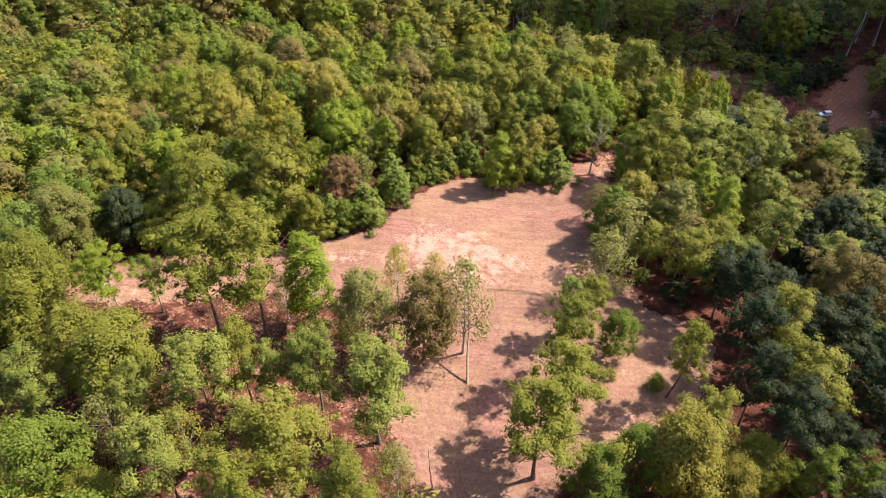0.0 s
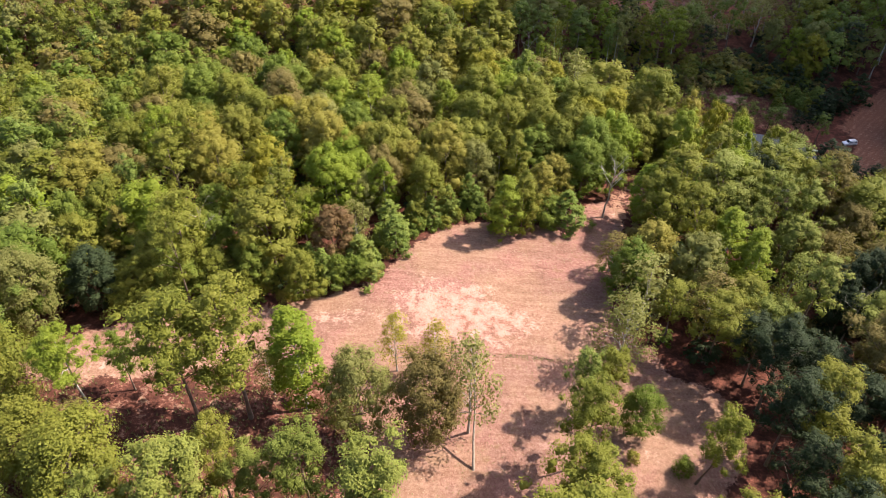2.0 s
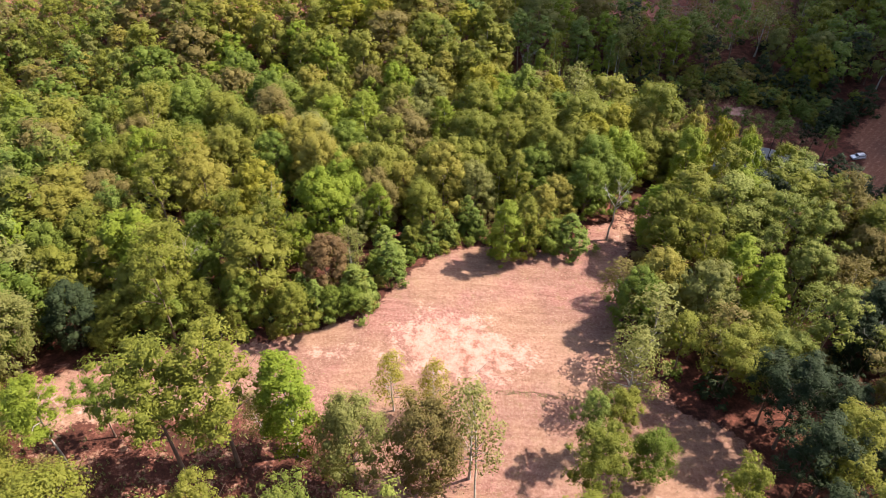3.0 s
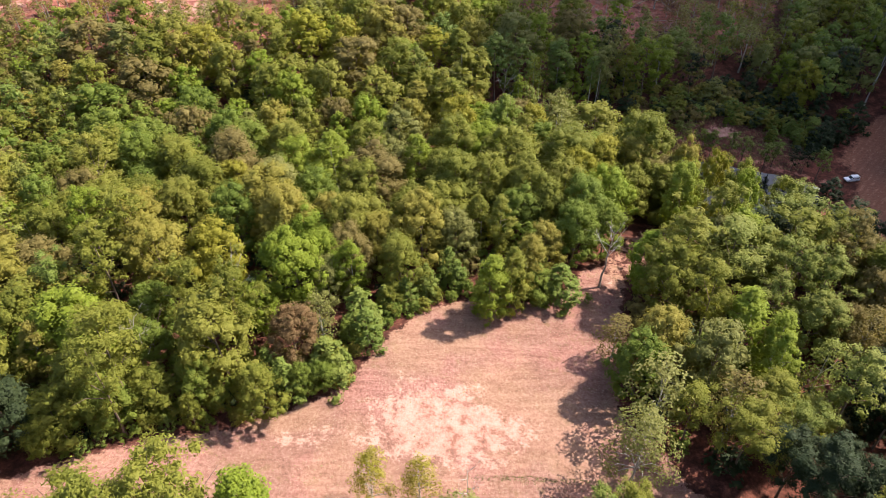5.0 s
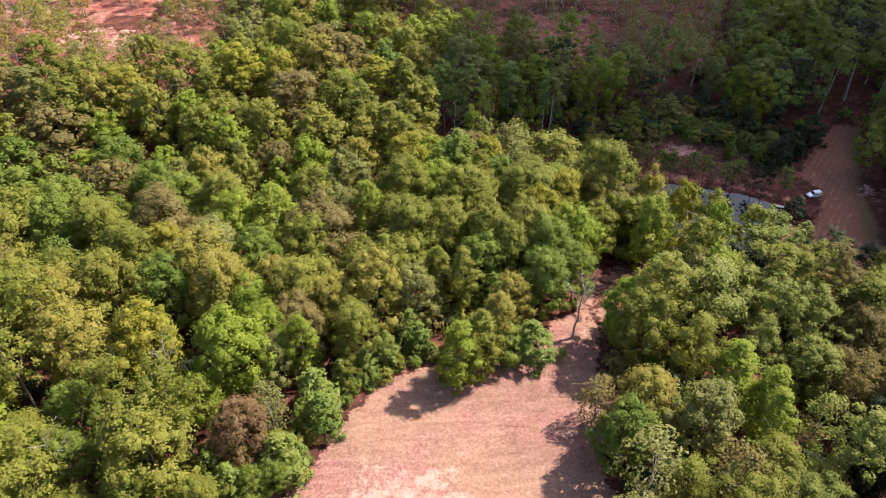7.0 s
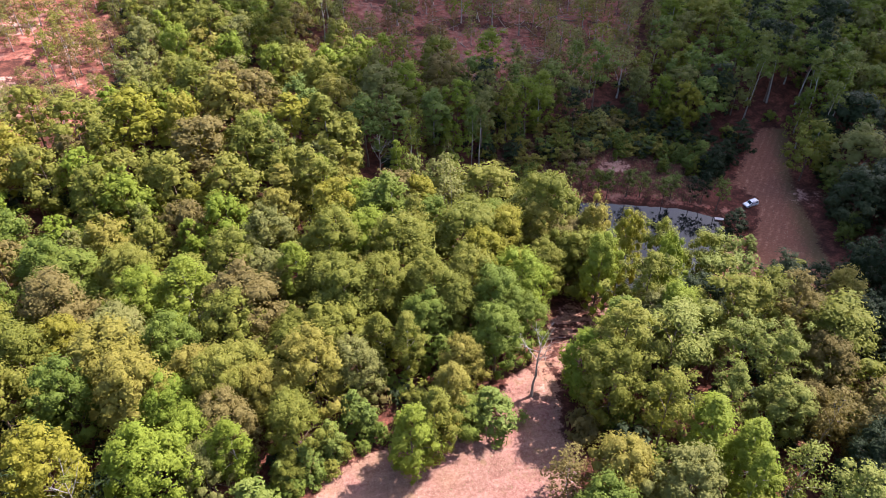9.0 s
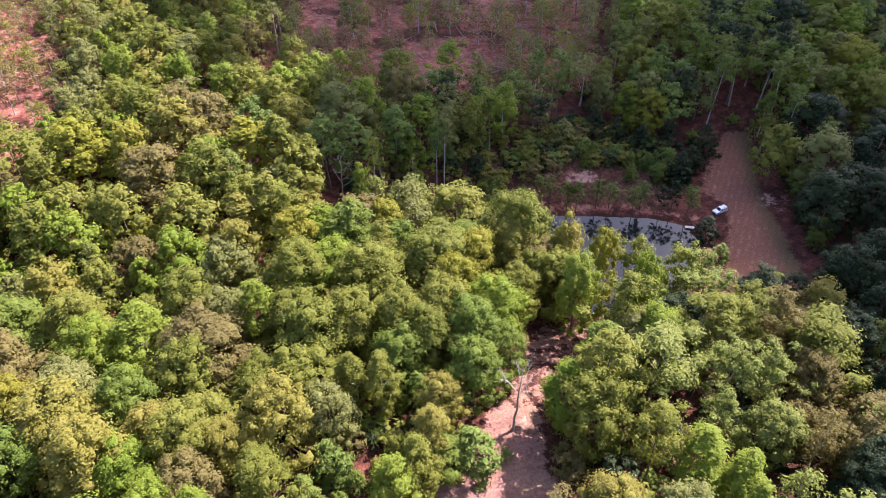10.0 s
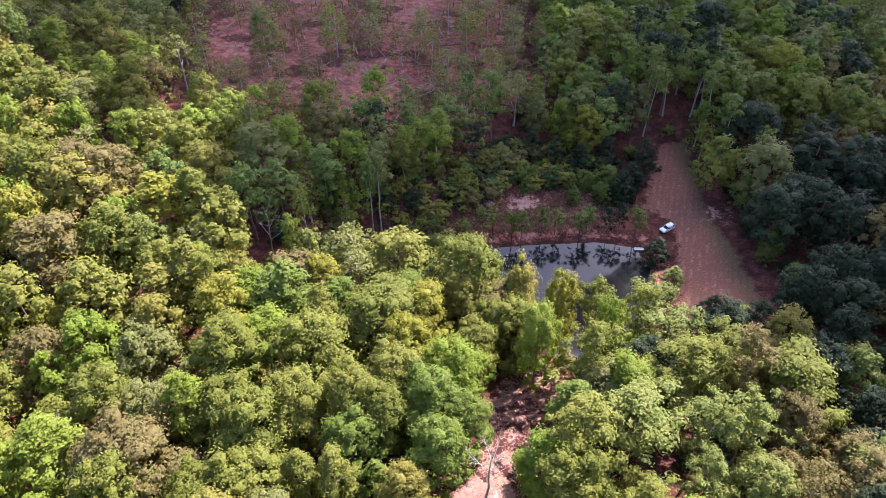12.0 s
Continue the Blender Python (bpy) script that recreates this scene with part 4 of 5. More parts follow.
def plant_verge():
    """Bushes and low trees along the far side of the tilled strip, mostly in the shade-darkened tint."""
    g = random.Random(23)
    line = [(99.5, 139.5), (108.5, 144.5), (115.5, 153), (120.5, 162.5), (124.5, 172.5), (131, 181), (137, 190), (143, 199)]
    for (x0, y0), (x1, y1) in zip(line, line[1:]):
        for i in range(3):
            k = (i + g.uniform(0.1, 0.9)) / 3
            off = g.uniform(1.0, 4.5)
            x, y = x0 + (x1 - x0) * k + off * 0.85, y0 + (y1 - y0) * k - off * 0.5
            random.seed(int(x * 100))
            h = g.uniform(4, 9)
            plant(g.choice(["bushy", "young", "bushy"]), x, y, h, h * g.uniform(0.6, 0.85), g.choice(["dark", "dark", "fir"]), group="bushes beside the tilled strip")


plant_verge()


def fill_woods():
    """Closed woodland where no single tree was set."""
    g = random.Random(11)
    taken = {}

    def near(x, y, d):
        cx, cy = int(x // 6), int(y // 6)
        return any((x - a) ** 2 + (y - b) ** 2 < (max(d, 0.82 * r + 1.9) if r != 3.5 else d) ** 2 for i in (-1, 0, 1) for j in (-1, 0, 1) for a, b, r in taken.get((cx + i, cy + j), ()))

    for x, y, r in PLACED:
        taken.setdefault((int(x // 6), int(y // 6)), []).append((x, y, r))
    spots = []
    for _ in range(14000):
        spots.append((g.uniform(-150, 235), g.uniform(-30, 345)))
    P = np.array(spots)
    free = np.ones(len(P), bool)
    for poly, margin in ((OPEN_ALL, 2.5), (POND, 5.0), (FIELD, 1.2), (PATHWAY, 2.0), (BANK, 0.5), (SHORE, 0.0), (HOLLOW, 0.0), (LANE, 0.0)):
        free &= edge_distance(poly, P[:, 0], P[:, 1]) < -margin
    cut = np.maximum(edge_distance(CUTOVER, P[:, 0], P[:, 1]), edge_distance(CUTOVER_WEST, P[:, 0], P[:, 1]))
    made, used, rest = 0, {}, []
    order = np.argsort(np.hypot(P[:, 0] - 5, P[:, 1] - 90))
    SET = {}
    for ob in bpy.data.objects:
        for kind, words in WORDS.items():
            if ob.parent is None and ob.get("category") == words[0]:
                SET[kind] = SET.get(kind, 0) + 1
    seen = edge_distance(WOODS, P[:, 0], P[:, 1]) > 0
    for (x, y), ok, c, inside in ((spots[i], free[i], cut[i], seen[i]) for i in order):
        if not ok:
            continue
        # only ground that lies under the flight's view
        if not inside:
            continue
        if HAND_AREA(x, y):
            continue
        if c > 0 and (g.random() < 0.12 or math.sin(x / 11 + 1.3) * math.sin(y / 13 + 0.4) > 0.35):
            continue
        if c > 0 and math.hypot((x - 80) / 40, (y - 288) / 32) < 1 and g.random() < 0.5:
            continue
        d = 4.3 if y < 150 else 4.9 if y < 215 else 5.6
        if near(x, y, d):
            continue
        r = g.random()
        tint = g.choice(["olive", "olive", "olive", "olive", "green", "green", "green", "bright", "grey", "tawny", "brown", "brown"])
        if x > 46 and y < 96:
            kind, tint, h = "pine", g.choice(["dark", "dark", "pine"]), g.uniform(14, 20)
        # east side: deep shade put into the leaf colour through the dark tint
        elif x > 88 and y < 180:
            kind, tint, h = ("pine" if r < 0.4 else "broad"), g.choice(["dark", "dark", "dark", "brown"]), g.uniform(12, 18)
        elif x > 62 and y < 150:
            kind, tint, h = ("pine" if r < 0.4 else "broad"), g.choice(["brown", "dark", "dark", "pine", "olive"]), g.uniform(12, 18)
        elif c > -8:
            kind, h = "sparse", g.uniform(5, 13)
            tint = g.choice(["grey", "grey", "olive", "brown", "rust"])
        elif r < 0.5:
            kind, h = "broad", g.uniform(12, 17)
        elif r < 0.72:
            kind, h = "pine", g.uniform(14, 19)
            tint = g.choice(["pine", "pine", "olive", "fir"])
        elif r < 0.88:
            kind, h = "poplar", g.uniform(13, 18)
        else:
            kind, h = "sparse", g.uniform(9, 14)
        if y > 205 and tint in ("pine", "dark", "green"):
            tint = g.choice(["grey", "grey", "olive", "fir", "bright"])
        # distant haze is put into the leaf colour here: mostly grey and fir tints
        if y > 205 and x > 25 and c <= -8:
            tint = g.choice(["grey", "grey", "fir", "fir", "olive", "bright", "dark"])
        random.seed(int(x * 100) * 7919 + int(y * 100))
        used[kind] = used.get(kind, 0) + 1
        if used[kind] <= 290 - SET.get(kind, 0):
            plant(kind, x, y, h, KINDS[kind][3] * h / KINDS[kind][2] * g.uniform(1.05, 1.65) * (0.84 if kind in ("broad", "pine") else 1.0), tint)
        else:
            rest.append((kind, x, y, h, tint))
        taken.setdefault((int(x // 6), int(y // 6)), []).append((x, y, 3.5))
        made += 1
    join_trees("far_woods", rest, g, "mixed far woodland of olive and dark, shade-deepened green trees", "woods")
    low = []
    P = np.array([(g.uniform(-145, 280), g.uniform(10, 372)) for _ in range(1150)] + [(g.uniform(-75, 95), g.uniform(95, 215)) for _ in range(950)])
    ok = edge_distance(WOODS, P[:, 0], P[:, 1]) > 0
    for poly, margin in ((OPEN_ALL, 2.5), (POND, 4.0), (FIELD, 2.0), (PATHWAY, 4.0), (BANK, 0.0), (CUTOVER, -4.0), (CUTOVER_WEST, -4.0)):
        ok &= edge_distance(poly, P[:, 0], P[:, 1]) < -margin
    for x, y in P[ok]:
        if not HAND_AREA(x, y):
            low.append(("shrub", x, y, g.uniform(2.0, 4.5), g.choice(["olive", "green", "dark", "brown"])))
    for _ in range(220):
        x, y = g.uniform(50, 114), g.uniform(203, 222)
        if ground_z(x, y) > WATER + 0.8 and math.hypot((x - 86) / 9, (y - 203) / 3.5) > 1 and float(edge_distance(POND, np.array([x]), np.array([y]))[0]) < -6 and float(edge_distance(FIELD, np.array([x]), np.array([y]))[0]) < -1:
            low.append(("shrub", x, y, g.uniform(0.8, 2.0) + (g.uniform(0, 2.5) if y > 205 else 0), g.choice(["olive", "tawny", "tawny", "brown", "fir", "dark"])))
    join_trees("undergrowth", low, g, "dense shrubby undergrowth beneath the closed woods", "undergrowth")


def join_trees(name, rest, g, label, category):
    """Trees or shrubs that nobody could count, as one mesh."""
    V, T, Q, own_t, own_q, mt, mq, n = [], [], [], [], [], [], [], 0
    tints = list(LEAF)
    for kind, x, y, h, tint in rest:
        v, t, q = SOUPS[kind, g.randrange(KINDS[kind][1])].arrays()
        a, sz = g.uniform(0, 6.28), h / KINDS[kind][2]
        wide = 1.15 if kind in ("broad", "pine") else 1.35
        rot = np.array([[math.cos(a), -math.sin(a), 0], [math.sin(a), math.cos(a), 0], [0, 0, 1 / wide]]) * sz * wide
        V.append(v @ rot.T + np.array([x, y, ground_z(x, y)]))
        T.append(t + n)
        Q.append(q + n)
        n += len(v)
        k, i = g.random(), tints.index(tint)
        own_t.append(np.full(len(t), k))
        own_q.append(np.full(len(q), k))
        mt.append(np.full(len(t), i))
        mq.append(np.full(len(q), i))
        stem = Soup()
        tube(stem, [(x, y, ground_z(x, y) - 0.4), (x, y, ground_z(x, y) + h * 0.8)], [0.22 * sz, 0.06], 5)
        v, t, q = stem.arrays()
        V.append(v)
        T.append(t + n)
        Q.append(q + n)
        n += len(v)
        own_t.append(np.zeros(len(t)))
        own_q.append(np.zeros(len(q)))
        mt.append(np.full(len(t), len(tints)))
        mq.append(np.full(len(q), len(tints)))
    me = make_mesh(name, np.concatenate(V), [np.concatenate(T), np.concatenate(Q)], [LEAF[t] for t in tints] + [BARK], np.concatenate(mt + mq), smooth=True)
    at = me.attributes.new("tree", "FLOAT", "FACE")
    at.data.foreach_set("value", np.concatenate(own_t + own_q).astype(np.float32))
    tagged(new(name, me), label, category, kind="stuff")


def HAND_AREA(x, y):
    """The thin stand before the clearing, where every tree is set singly."""
    return -64 < x < 48 and 38 < y < 84


fill_woods()


# ---- cloud that shades the pond, the hollow and the eastern woods ----
def build_cloud():
    """One cumulus bank, far up towards the sun."""
    k = Mat("cloud_vapour")
    k.b.inputs["Base Color"].default_value = (0.9, 0.9, 0.9, 1)
    k.b.inputs["Roughness"].default_value = 1.0
    gap = k.n("BsdfTransparent")
    mx = k.n("MixShader", _Fac=0.62)
    k.l(gap.outputs[0], mx.inputs[1])
    k.l(k.b.outputs[0], mx.inputs[2])
    k.l(mx.outputs[0], k.out.inputs["Surface"])
    edge = [(-30, 345), (-18, 305), (1, 236), (12, 213), (20, 198), (31, 187), (46, 188), (58, 184), (73, 169), (86, 156), (85, 142), (85, 127), (81, 112), (84, 80), (330, 80), (330, 420), (-20, 420)]
    up = sun_way * (420 / sun_way.z)
    g = np.random.default_rng(5)
    soup = Soup()
    bm = bmesh.new()
    bmesh.ops.create_icosphere(bm, subdivisions=2, radius=1.0)
    V = np.array([v.co for v in bm.verts])
    F = [tuple(v.index for v in f.verts) for f in bm.faces]
    bm.free()
    n = 0
    tries = g.uniform((-40, 70), (330, 420), (2600, 2))
    d = edge_distance(edge, tries[:, 0], tries[:, 1])
    for (x, y), dist in zip(tries, d):
        if dist < 4 or n > 240:
            continue
        r = min(26.0, dist * 0.95) * g.uniform(0.8, 1.0)
        if r < 5 and g.random() < 0.3:
            continue
        lump = 1 + 0.12 * np.sin(V[:, :1] * 3 + x) * np.cos(V[:, 1:2] * 4 + y)
        soup.add(V * lump * np.array([r, r, r * 0.45]) + np.array([x + up.x, y + up.y, 420 + g.uniform(0, 14) + r * 0.3]), F)
        n += 1
    me = soup.mesh("cloud", k.m, smooth=True)
    tagged(new("cloud", me), "white cumulus cloud shading part of the woods", "cloud", kind="structure")


build_cloud()


# ---- single things ----
def part(name, soup, material, parent, label="", smooth=False):
    """One mesh under a thing."""
    ob = new(name, soup.mesh(name, material, smooth))
    ob.parent = parent
    return tagged(ob, label)


def thing(name, x, y, z, label, category, group="", turn=0.0, scale=1.0):
    root = new(name)
    root.empty_display_size = 0.5
    root.matrix_basis = pose(x, y, z, 0, 0, turn) @ Matrix.Scale(scale, 4)
    return tagged(root, label, category, group)


def bare_tree(x, y, height, lean, radius, limbs, start, label, seed, spread=0.35):
    """A leafless tree: bent trunk, limbs and twigs."""
    g = np.random.default_rng(seed)
    root = thing("dead_tree", x, y, ground_z(x, y), label, "dead tree")
    lx, ly = lean
    line = [np.array([lx * height * (u ** 1.1), ly * height * (u ** 1.1), -0.3 + (height + 0.3) * u]) + g.normal(size=3) * (0.06 if 0 < u < 1 else 0) for u in np.linspace(0, 1, 9)]
    s = Soup()
    tube(s, line, [radius * (1.3 if i == 0 else 1) * (1 - 0.85 * i / 8) for i in range(9)], 7)
    part("trunk", s, BARK_DEAD, root, smooth=True)
    for i in range(limbs):
        u = start + (0.97 - start) * (i + 0.5) / limbs
        k = min(7, int(u * 8))
        base = line[k] + (line[k + 1] - line[k]) * (u * 8 - k)
        t = i * 2.4 + g.uniform(-0.5, 0.5)
        ln = height * spread * (1.1 - 0.6 * u) * g.uniform(0.7, 1.2)
        way = np.array([math.cos(t), math.sin(t), g.uniform(0.5, 1.1)])
        s = Soup()
        mid, end = base + way * ln * 0.5, base + way * ln + np.array([0, 0, 0.15 * ln])
        r = radius * (1 - 0.8 * u) * 0.55
        tube(s, [base, mid, end], [r, r * 0.7, r * 0.25], 5)
        for j in range(5):
            a = base + (end - base) * g.uniform(0.35, 1.0)
            b = a + (way * 0.5 + g.normal(size=3) * 0.6) * ln * 0.45
            tube(s, [a, (a + b) / 2 + g.normal(size=3) * 0.05, b], [r * 0.4, r * 0.3, r * 0.12], 4)
        part("limb", s, BARK_PALE, root)
    return root


bare_tree(33.2, 130.6, 12.5, (0.12, 0.12), 0.24, 10, 0.55, "bare grey dead tree standing at the clearing's edge", 3)
bare_tree(3.8, 68.7, 14.5, (0.03, 1.0), 0.2, 9, 0.72, "tall pale dead pine snag leaning over dry grass", 8, 0.2)
bare_tree(-1.5, 50.5, 9.0, (-0.05, 0.1), 0.13, 7, 0.6, "thin dead sapling with broken bare twigs", 21, 0.2)

for x, y, h, seed in ((-30.9, 121.6, 13.5, 31), (-42.1, 106.8, 13.0, 32), (67.3, 94.5, 14.0, 33), (22.8, 198.0, 14.0, 34)):
    bare_tree(x, y, h, (0.05, 0.04), 0.17, 9, 0.45, "pale leafless dead tree standing among green crowns", seed, 0.3)

plant("pine", 35.4, 68.0, 19.0, 7.5, "olive", lean=(7, 3))

def box(soup, cx, cy, cz, sx, sy, sz, taper=1.0):
    """A block whose top is narrower by taper."""
    X, Y = sx / 2, sy / 2
    v = [(-X, -Y, 0), (X, -Y, 0), (X, Y, 0), (-X, Y, 0), (-X * taper, -Y * taper, sz), (X * taper, -Y * taper, sz), (X * taper, Y * taper, sz), (-X * taper, Y * taper, sz)]
    soup.add(np.array(v) + np.array([cx, cy, cz]), [(0, 3, 2, 1), (4, 5, 6, 7), (0, 1, 5, 4), (1, 2, 6, 5), (2, 3, 7, 6), (3, 0, 4, 7)])


CAR_WHITE = plain_material("car_paint_white", (0.74, 0.75, 0.76), (0.82, 0.82, 0.82), 1.0, 0.25, 0.0)
CAR_GLASS = plain_material("car_glass_dark", (0.008, 0.01, 0.012), (0.014, 0.016, 0.02), 1.0, 0.06, 0.0)
RUBBER = plain_material("tyre_rubber", (0.015, 0.015, 0.015), (0.03, 0.03, 0.03), 6.0, 0.85, 0.1)
STEEL = plain_material("wheel_steel", (0.35, 0.35, 0.36), (0.5, 0.5, 0.5), 6.0, 0.4, 0.0, 0.8)
LAMP_RED = plain_material("tail_lamp_red", (0.35, 0.01, 0.01), (0.45, 0.015, 0.015), 4.0, 0.2, 0.0)
LAMP_CLEAR = plain_material("head_lamp_clear", (0.6, 0.6, 0.58), (0.75, 0.75, 0.72), 4.0, 0.15, 0.0)
TRIM = plain_material("car_trim_black", (0.015, 0.015, 0.016), (0.03, 0.03, 0.03), 4.0, 0.6, 0.05)


def profile_body(soup, outline, half, pinch):
    """A body drawn out across the car from its side outline; the sides lean in above the waist."""
    n = len(outline)
    rows = []
    for k, y in ((1, -1), (0.97, -0.94), (0.97, 0.94), (1, 1)):
        rows.append([(x, y * (half - pinch * max(0, z - 0.95)), z) for x, z in outline])
    V = [p for r in rows for p in r]
    F = []
    for r in range(3):
        for i in range(n):
            j = (i + 1) % n
            F.append((r * n + i, r * n + j, (r + 1) * n + j, (r + 1) * n + i))
    soup.add(V, F)
    mid = [(sum(p[0] for p in outline) / n, 0, sum(p[1] for p in outline) / n)]
    for r, flip in ((0, False), (3, True)):
        cap = rows[r] + [(mid[0][0], rows[r][0][1], mid[0][2])]
        tri = [((i + 1) % n, i, n) if not flip else (i, (i + 1) % n, n) for i in range(n)]
        soup.add(cap, tri)


def build_car(x, y, turn):
    car = thing("car", x, y, ground_z(x, y), "white off-road car with dark windows parked on bare soil", "car", turn=turn, scale=0.8)
    s = Soup()
    profile_body(s, [(2.3, 0.42), (2.34, 0.75), (2.2, 0.98), (1.0, 1.08), (-2.25, 1.08), (-2.34, 0.8), (-2.3, 0.4), (-1.95, 0.36), (-1.0, 0.34), (1.0, 0.34), (1.95, 0.36)], 0.93, 0.25)
    part("body", s, CAR_WHITE, car)
    s = Soup()
    profile_body(s, [(0.95, 1.09), (0.3, 1.74), (0.0, 1.8), (-2.0, 1.8), (-2.16, 1.7), (-2.25, 1.09)], 0.9, 0.2)
    part("cabin", s, CAR_WHITE, car)
    for side in (-1, 1):
        for x0, x1 in ((-0.05, 0.5), (-0.98, -0.14), (-2.0, -1.08)):
            s = Soup()
            ya, yb = side * 0.885, side * 0.775
            s.add([(x0, ya, 1.2), (x1 + (0.2 if x1 > 0 else 0), ya, 1.2), (x1 - (0.12 if x1 > 0 else 0), yb, 1.66), (x0, yb, 1.66),
                   (x0, ya + side * 0.02, 1.2), (x1 + (0.2 if x1 > 0 else 0), ya + side * 0.02, 1.2), (x1 - (0.12 if x1 > 0 else 0), yb + side * 0.02, 1.66), (x0, yb + side * 0.02, 1.66)],
                  [(0, 1, 2, 3), (4, 5, 6, 7), (0, 1, 5, 4), (1, 2, 6, 5), (2, 3, 7, 6), (3, 0, 4, 7)])
            part("side_window", s, CAR_GLASS, car)
        s = Soup()
        box(s, 0.82, side * 1.02, 1.1, 0.16, 0.2, 0.16, 0.8)
        part("door_mirror", s, TRIM, car)
        s = Soup()
        box(s, 2.27, side * 0.66, 0.72, 0.14, 0.34, 0.18, 0.9)
        part("headlight", s, LAMP_CLEAR, car)
        s = Soup()
        box(s, -2.3, side * 0.78, 0.85, 0.1, 0.16, 0.34, 0.95)
        part("tail_light", s, LAMP_RED, car)
        for wx in (1.42, -1.42):
            ang = np.arange(16) * 2 * math.pi / 16
            s = Soup()
            ring = lambda r, yy: [(wx + r * math.cos(a), yy, 0.38 + r * math.sin(a)) for a in ang]
            rows = [ring(0.24, side * 0.95), ring(0.36, side * 0.96), ring(0.38, side * 0.92), ring(0.38, side * 0.74), ring(0.24, side * 0.72)]
            F = [(r * 16 + i, r * 16 + (i + 1) % 16, (r + 1) * 16 + (i + 1) % 16, (r + 1) * 16 + i) for r in range(4) for i in range(16)]
            s.add([p for r in rows for p in r], F)
            wheel = part("wheel", s, RUBBER, car)
            s = Soup()
            s.add(ring(0.24, side * 0.94) + [(wx, side * 0.9, 0.38)], [(i, (i + 1) % 16, 16) for i in range(16)])
            part("rim", s, STEEL, wheel)
    s = Soup()
    s.add([(0.93, -0.72, 1.12), (0.93, 0.72, 1.12), (0.34, 0.64, 1.72), (0.34, -0.64, 1.72), (0.97, -0.72, 1.13), (0.97, 0.72, 1.13), (0.38, 0.64, 1.73), (0.38, -0.64, 1.73)],
          [(0, 1, 2, 3), (4, 5, 6, 7), (0, 1, 5, 4), (1, 2, 6, 5), (2, 3, 7, 6), (3, 0, 4, 7)])
    part("windscreen", s, CAR_GLASS, car)
    s = Soup()
    s.add([(-2.25, -0.7, 1.2), (-2.25, 0.7, 1.2), (-2.17, 0.64, 1.66), (-2.17, -0.64, 1.66), (-2.28, -0.7, 1.2), (-2.28, 0.7, 1.2), (-2.2, 0.64, 1.66), (-2.2, -0.64, 1.66)],
          [(0, 1, 2, 3), (4, 5, 6, 7), (0, 1, 5, 4), (1, 2, 6, 5), (2, 3, 7, 6), (3, 0, 4, 7)])
    part("rear_window", s, CAR_GLASS, car)
    for bx in (2.32, -2.34):
        s = Soup()
        box(s, bx, 0, 0.44, 0.16, 1.8, 0.22, 0.95)
        part("bumper", s, TRIM, car)
    for side in (-1, 1):
        s = Soup()
        tube(s, [(0.0, side * 0.6, 1.84), (-1.0, side * 0.6, 1.86), (-1.95, side * 0.6, 1.84)], [0.03, 0.03, 0.03], 5)
        part("roof_rail", s, TRIM, car)


build_car(111.2, 178.8, 187.0)

PLANK = plain_material("weathered_planks", (0.42, 0.41, 0.39), (0.62, 0.6, 0.57), 3.0, 0.8, 0.25)


def build_dock(x, y, turn):
    dock = thing("small_dock", x, y, WATER, "short weathered pale plank dock at the pond's edge", "dock", turn=turn, scale=0.62)
    for i in range(9):
        s = Soup()
        box(s, -1.6 + 0.4 * i, 0, 0.5 + 0.01 * (i % 2), 0.36, 1.5, 0.05)
        part("plank", s, PLANK, dock)
    for px_ in (-1.6, 1.6):
        for py_ in (-0.65, 0.65):
            s = Soup()
            tube(s, [(px_, py_, -1.2), (px_, py_, 0.52)], [0.08, 0.08], 7)
            part("post", s, PLANK, dock)
    for py_ in (-0.55, 0.55):
        s = Soup()
        box(s, 0, py_, 0.36, 3.6, 0.1, 0.13)
        part("beam", s, PLANK, dock)


build_dock(101.6, 177.0, 150)


for x, y, h in ((147.0, 211.5, 23), (138.0, 192.0, 21), (144.5, 203.5, 22), (136.5, 219.0, 22), (143.0, 236.0, 23), (141.0, 216.0, 24), (149.5, 200.0, 22), (131.0, 212.0, 22), (153.0, 214.0, 23)):
    random.seed(int(x * 10))
    plant("tall", x, y, h, 7.5, "dark" if h > 22 else "pine", lean=(random.uniform(-4, 4), random.uniform(-4, 4)))


for kind, x, y, h, w, tint in (("young", 101.8, 171.8, 7.0, 7.0, "dark"), ("young", 99.5, 163.5, 5.5, 5.5, "fir"), ("broad", 62.0, 156.0, 24.5, 8.0, "yellow"), ("pine", 65.0, 149.5, 25.0, 9.5, "olive"),
                               ("pine", 72.5, 147.0, 25.0, 9.5, "olive"), ("broad", 64.0, 145.0, 21.5, 7.0, "bright"), ("pine", 58.0, 141.0, 20.0, 11.0, "olive"), ("broad", 50.0, 168.0, 22.4, 14.3, "olive"),
                               ("broad", 58.0, 162.0, 23.0, 9.1, "tawny"), ("broad", 53.0, 148.5, 19.0, 8.5, "bright"), ("pine", 69.0, 131.5, 20.0, 14.5, "olive"), ("pine", 79.0, 134.0, 17.0, 13.0, "olive"),
                               ("broad", 60.0, 134.0, 17.0, 10.4, "bright"), ("broad", 51.5, 162.5, 15.0, 14.3, "brown"), ("pine", 73.5, 140.5, 19.0, 13.0, "pine"), ("pine", 77.5, 148.5, 22.5, 10.9, "pine"),
                               ("broad", 54.0, 157.0, 15.0, 11.7, "olive"), ("young", 97.0, 150.5, 5.0, 6.0, "dark")):
    random.seed(int(x * 10))
    plant(kind, x, y, h, w, tint, group="trees round the pond")


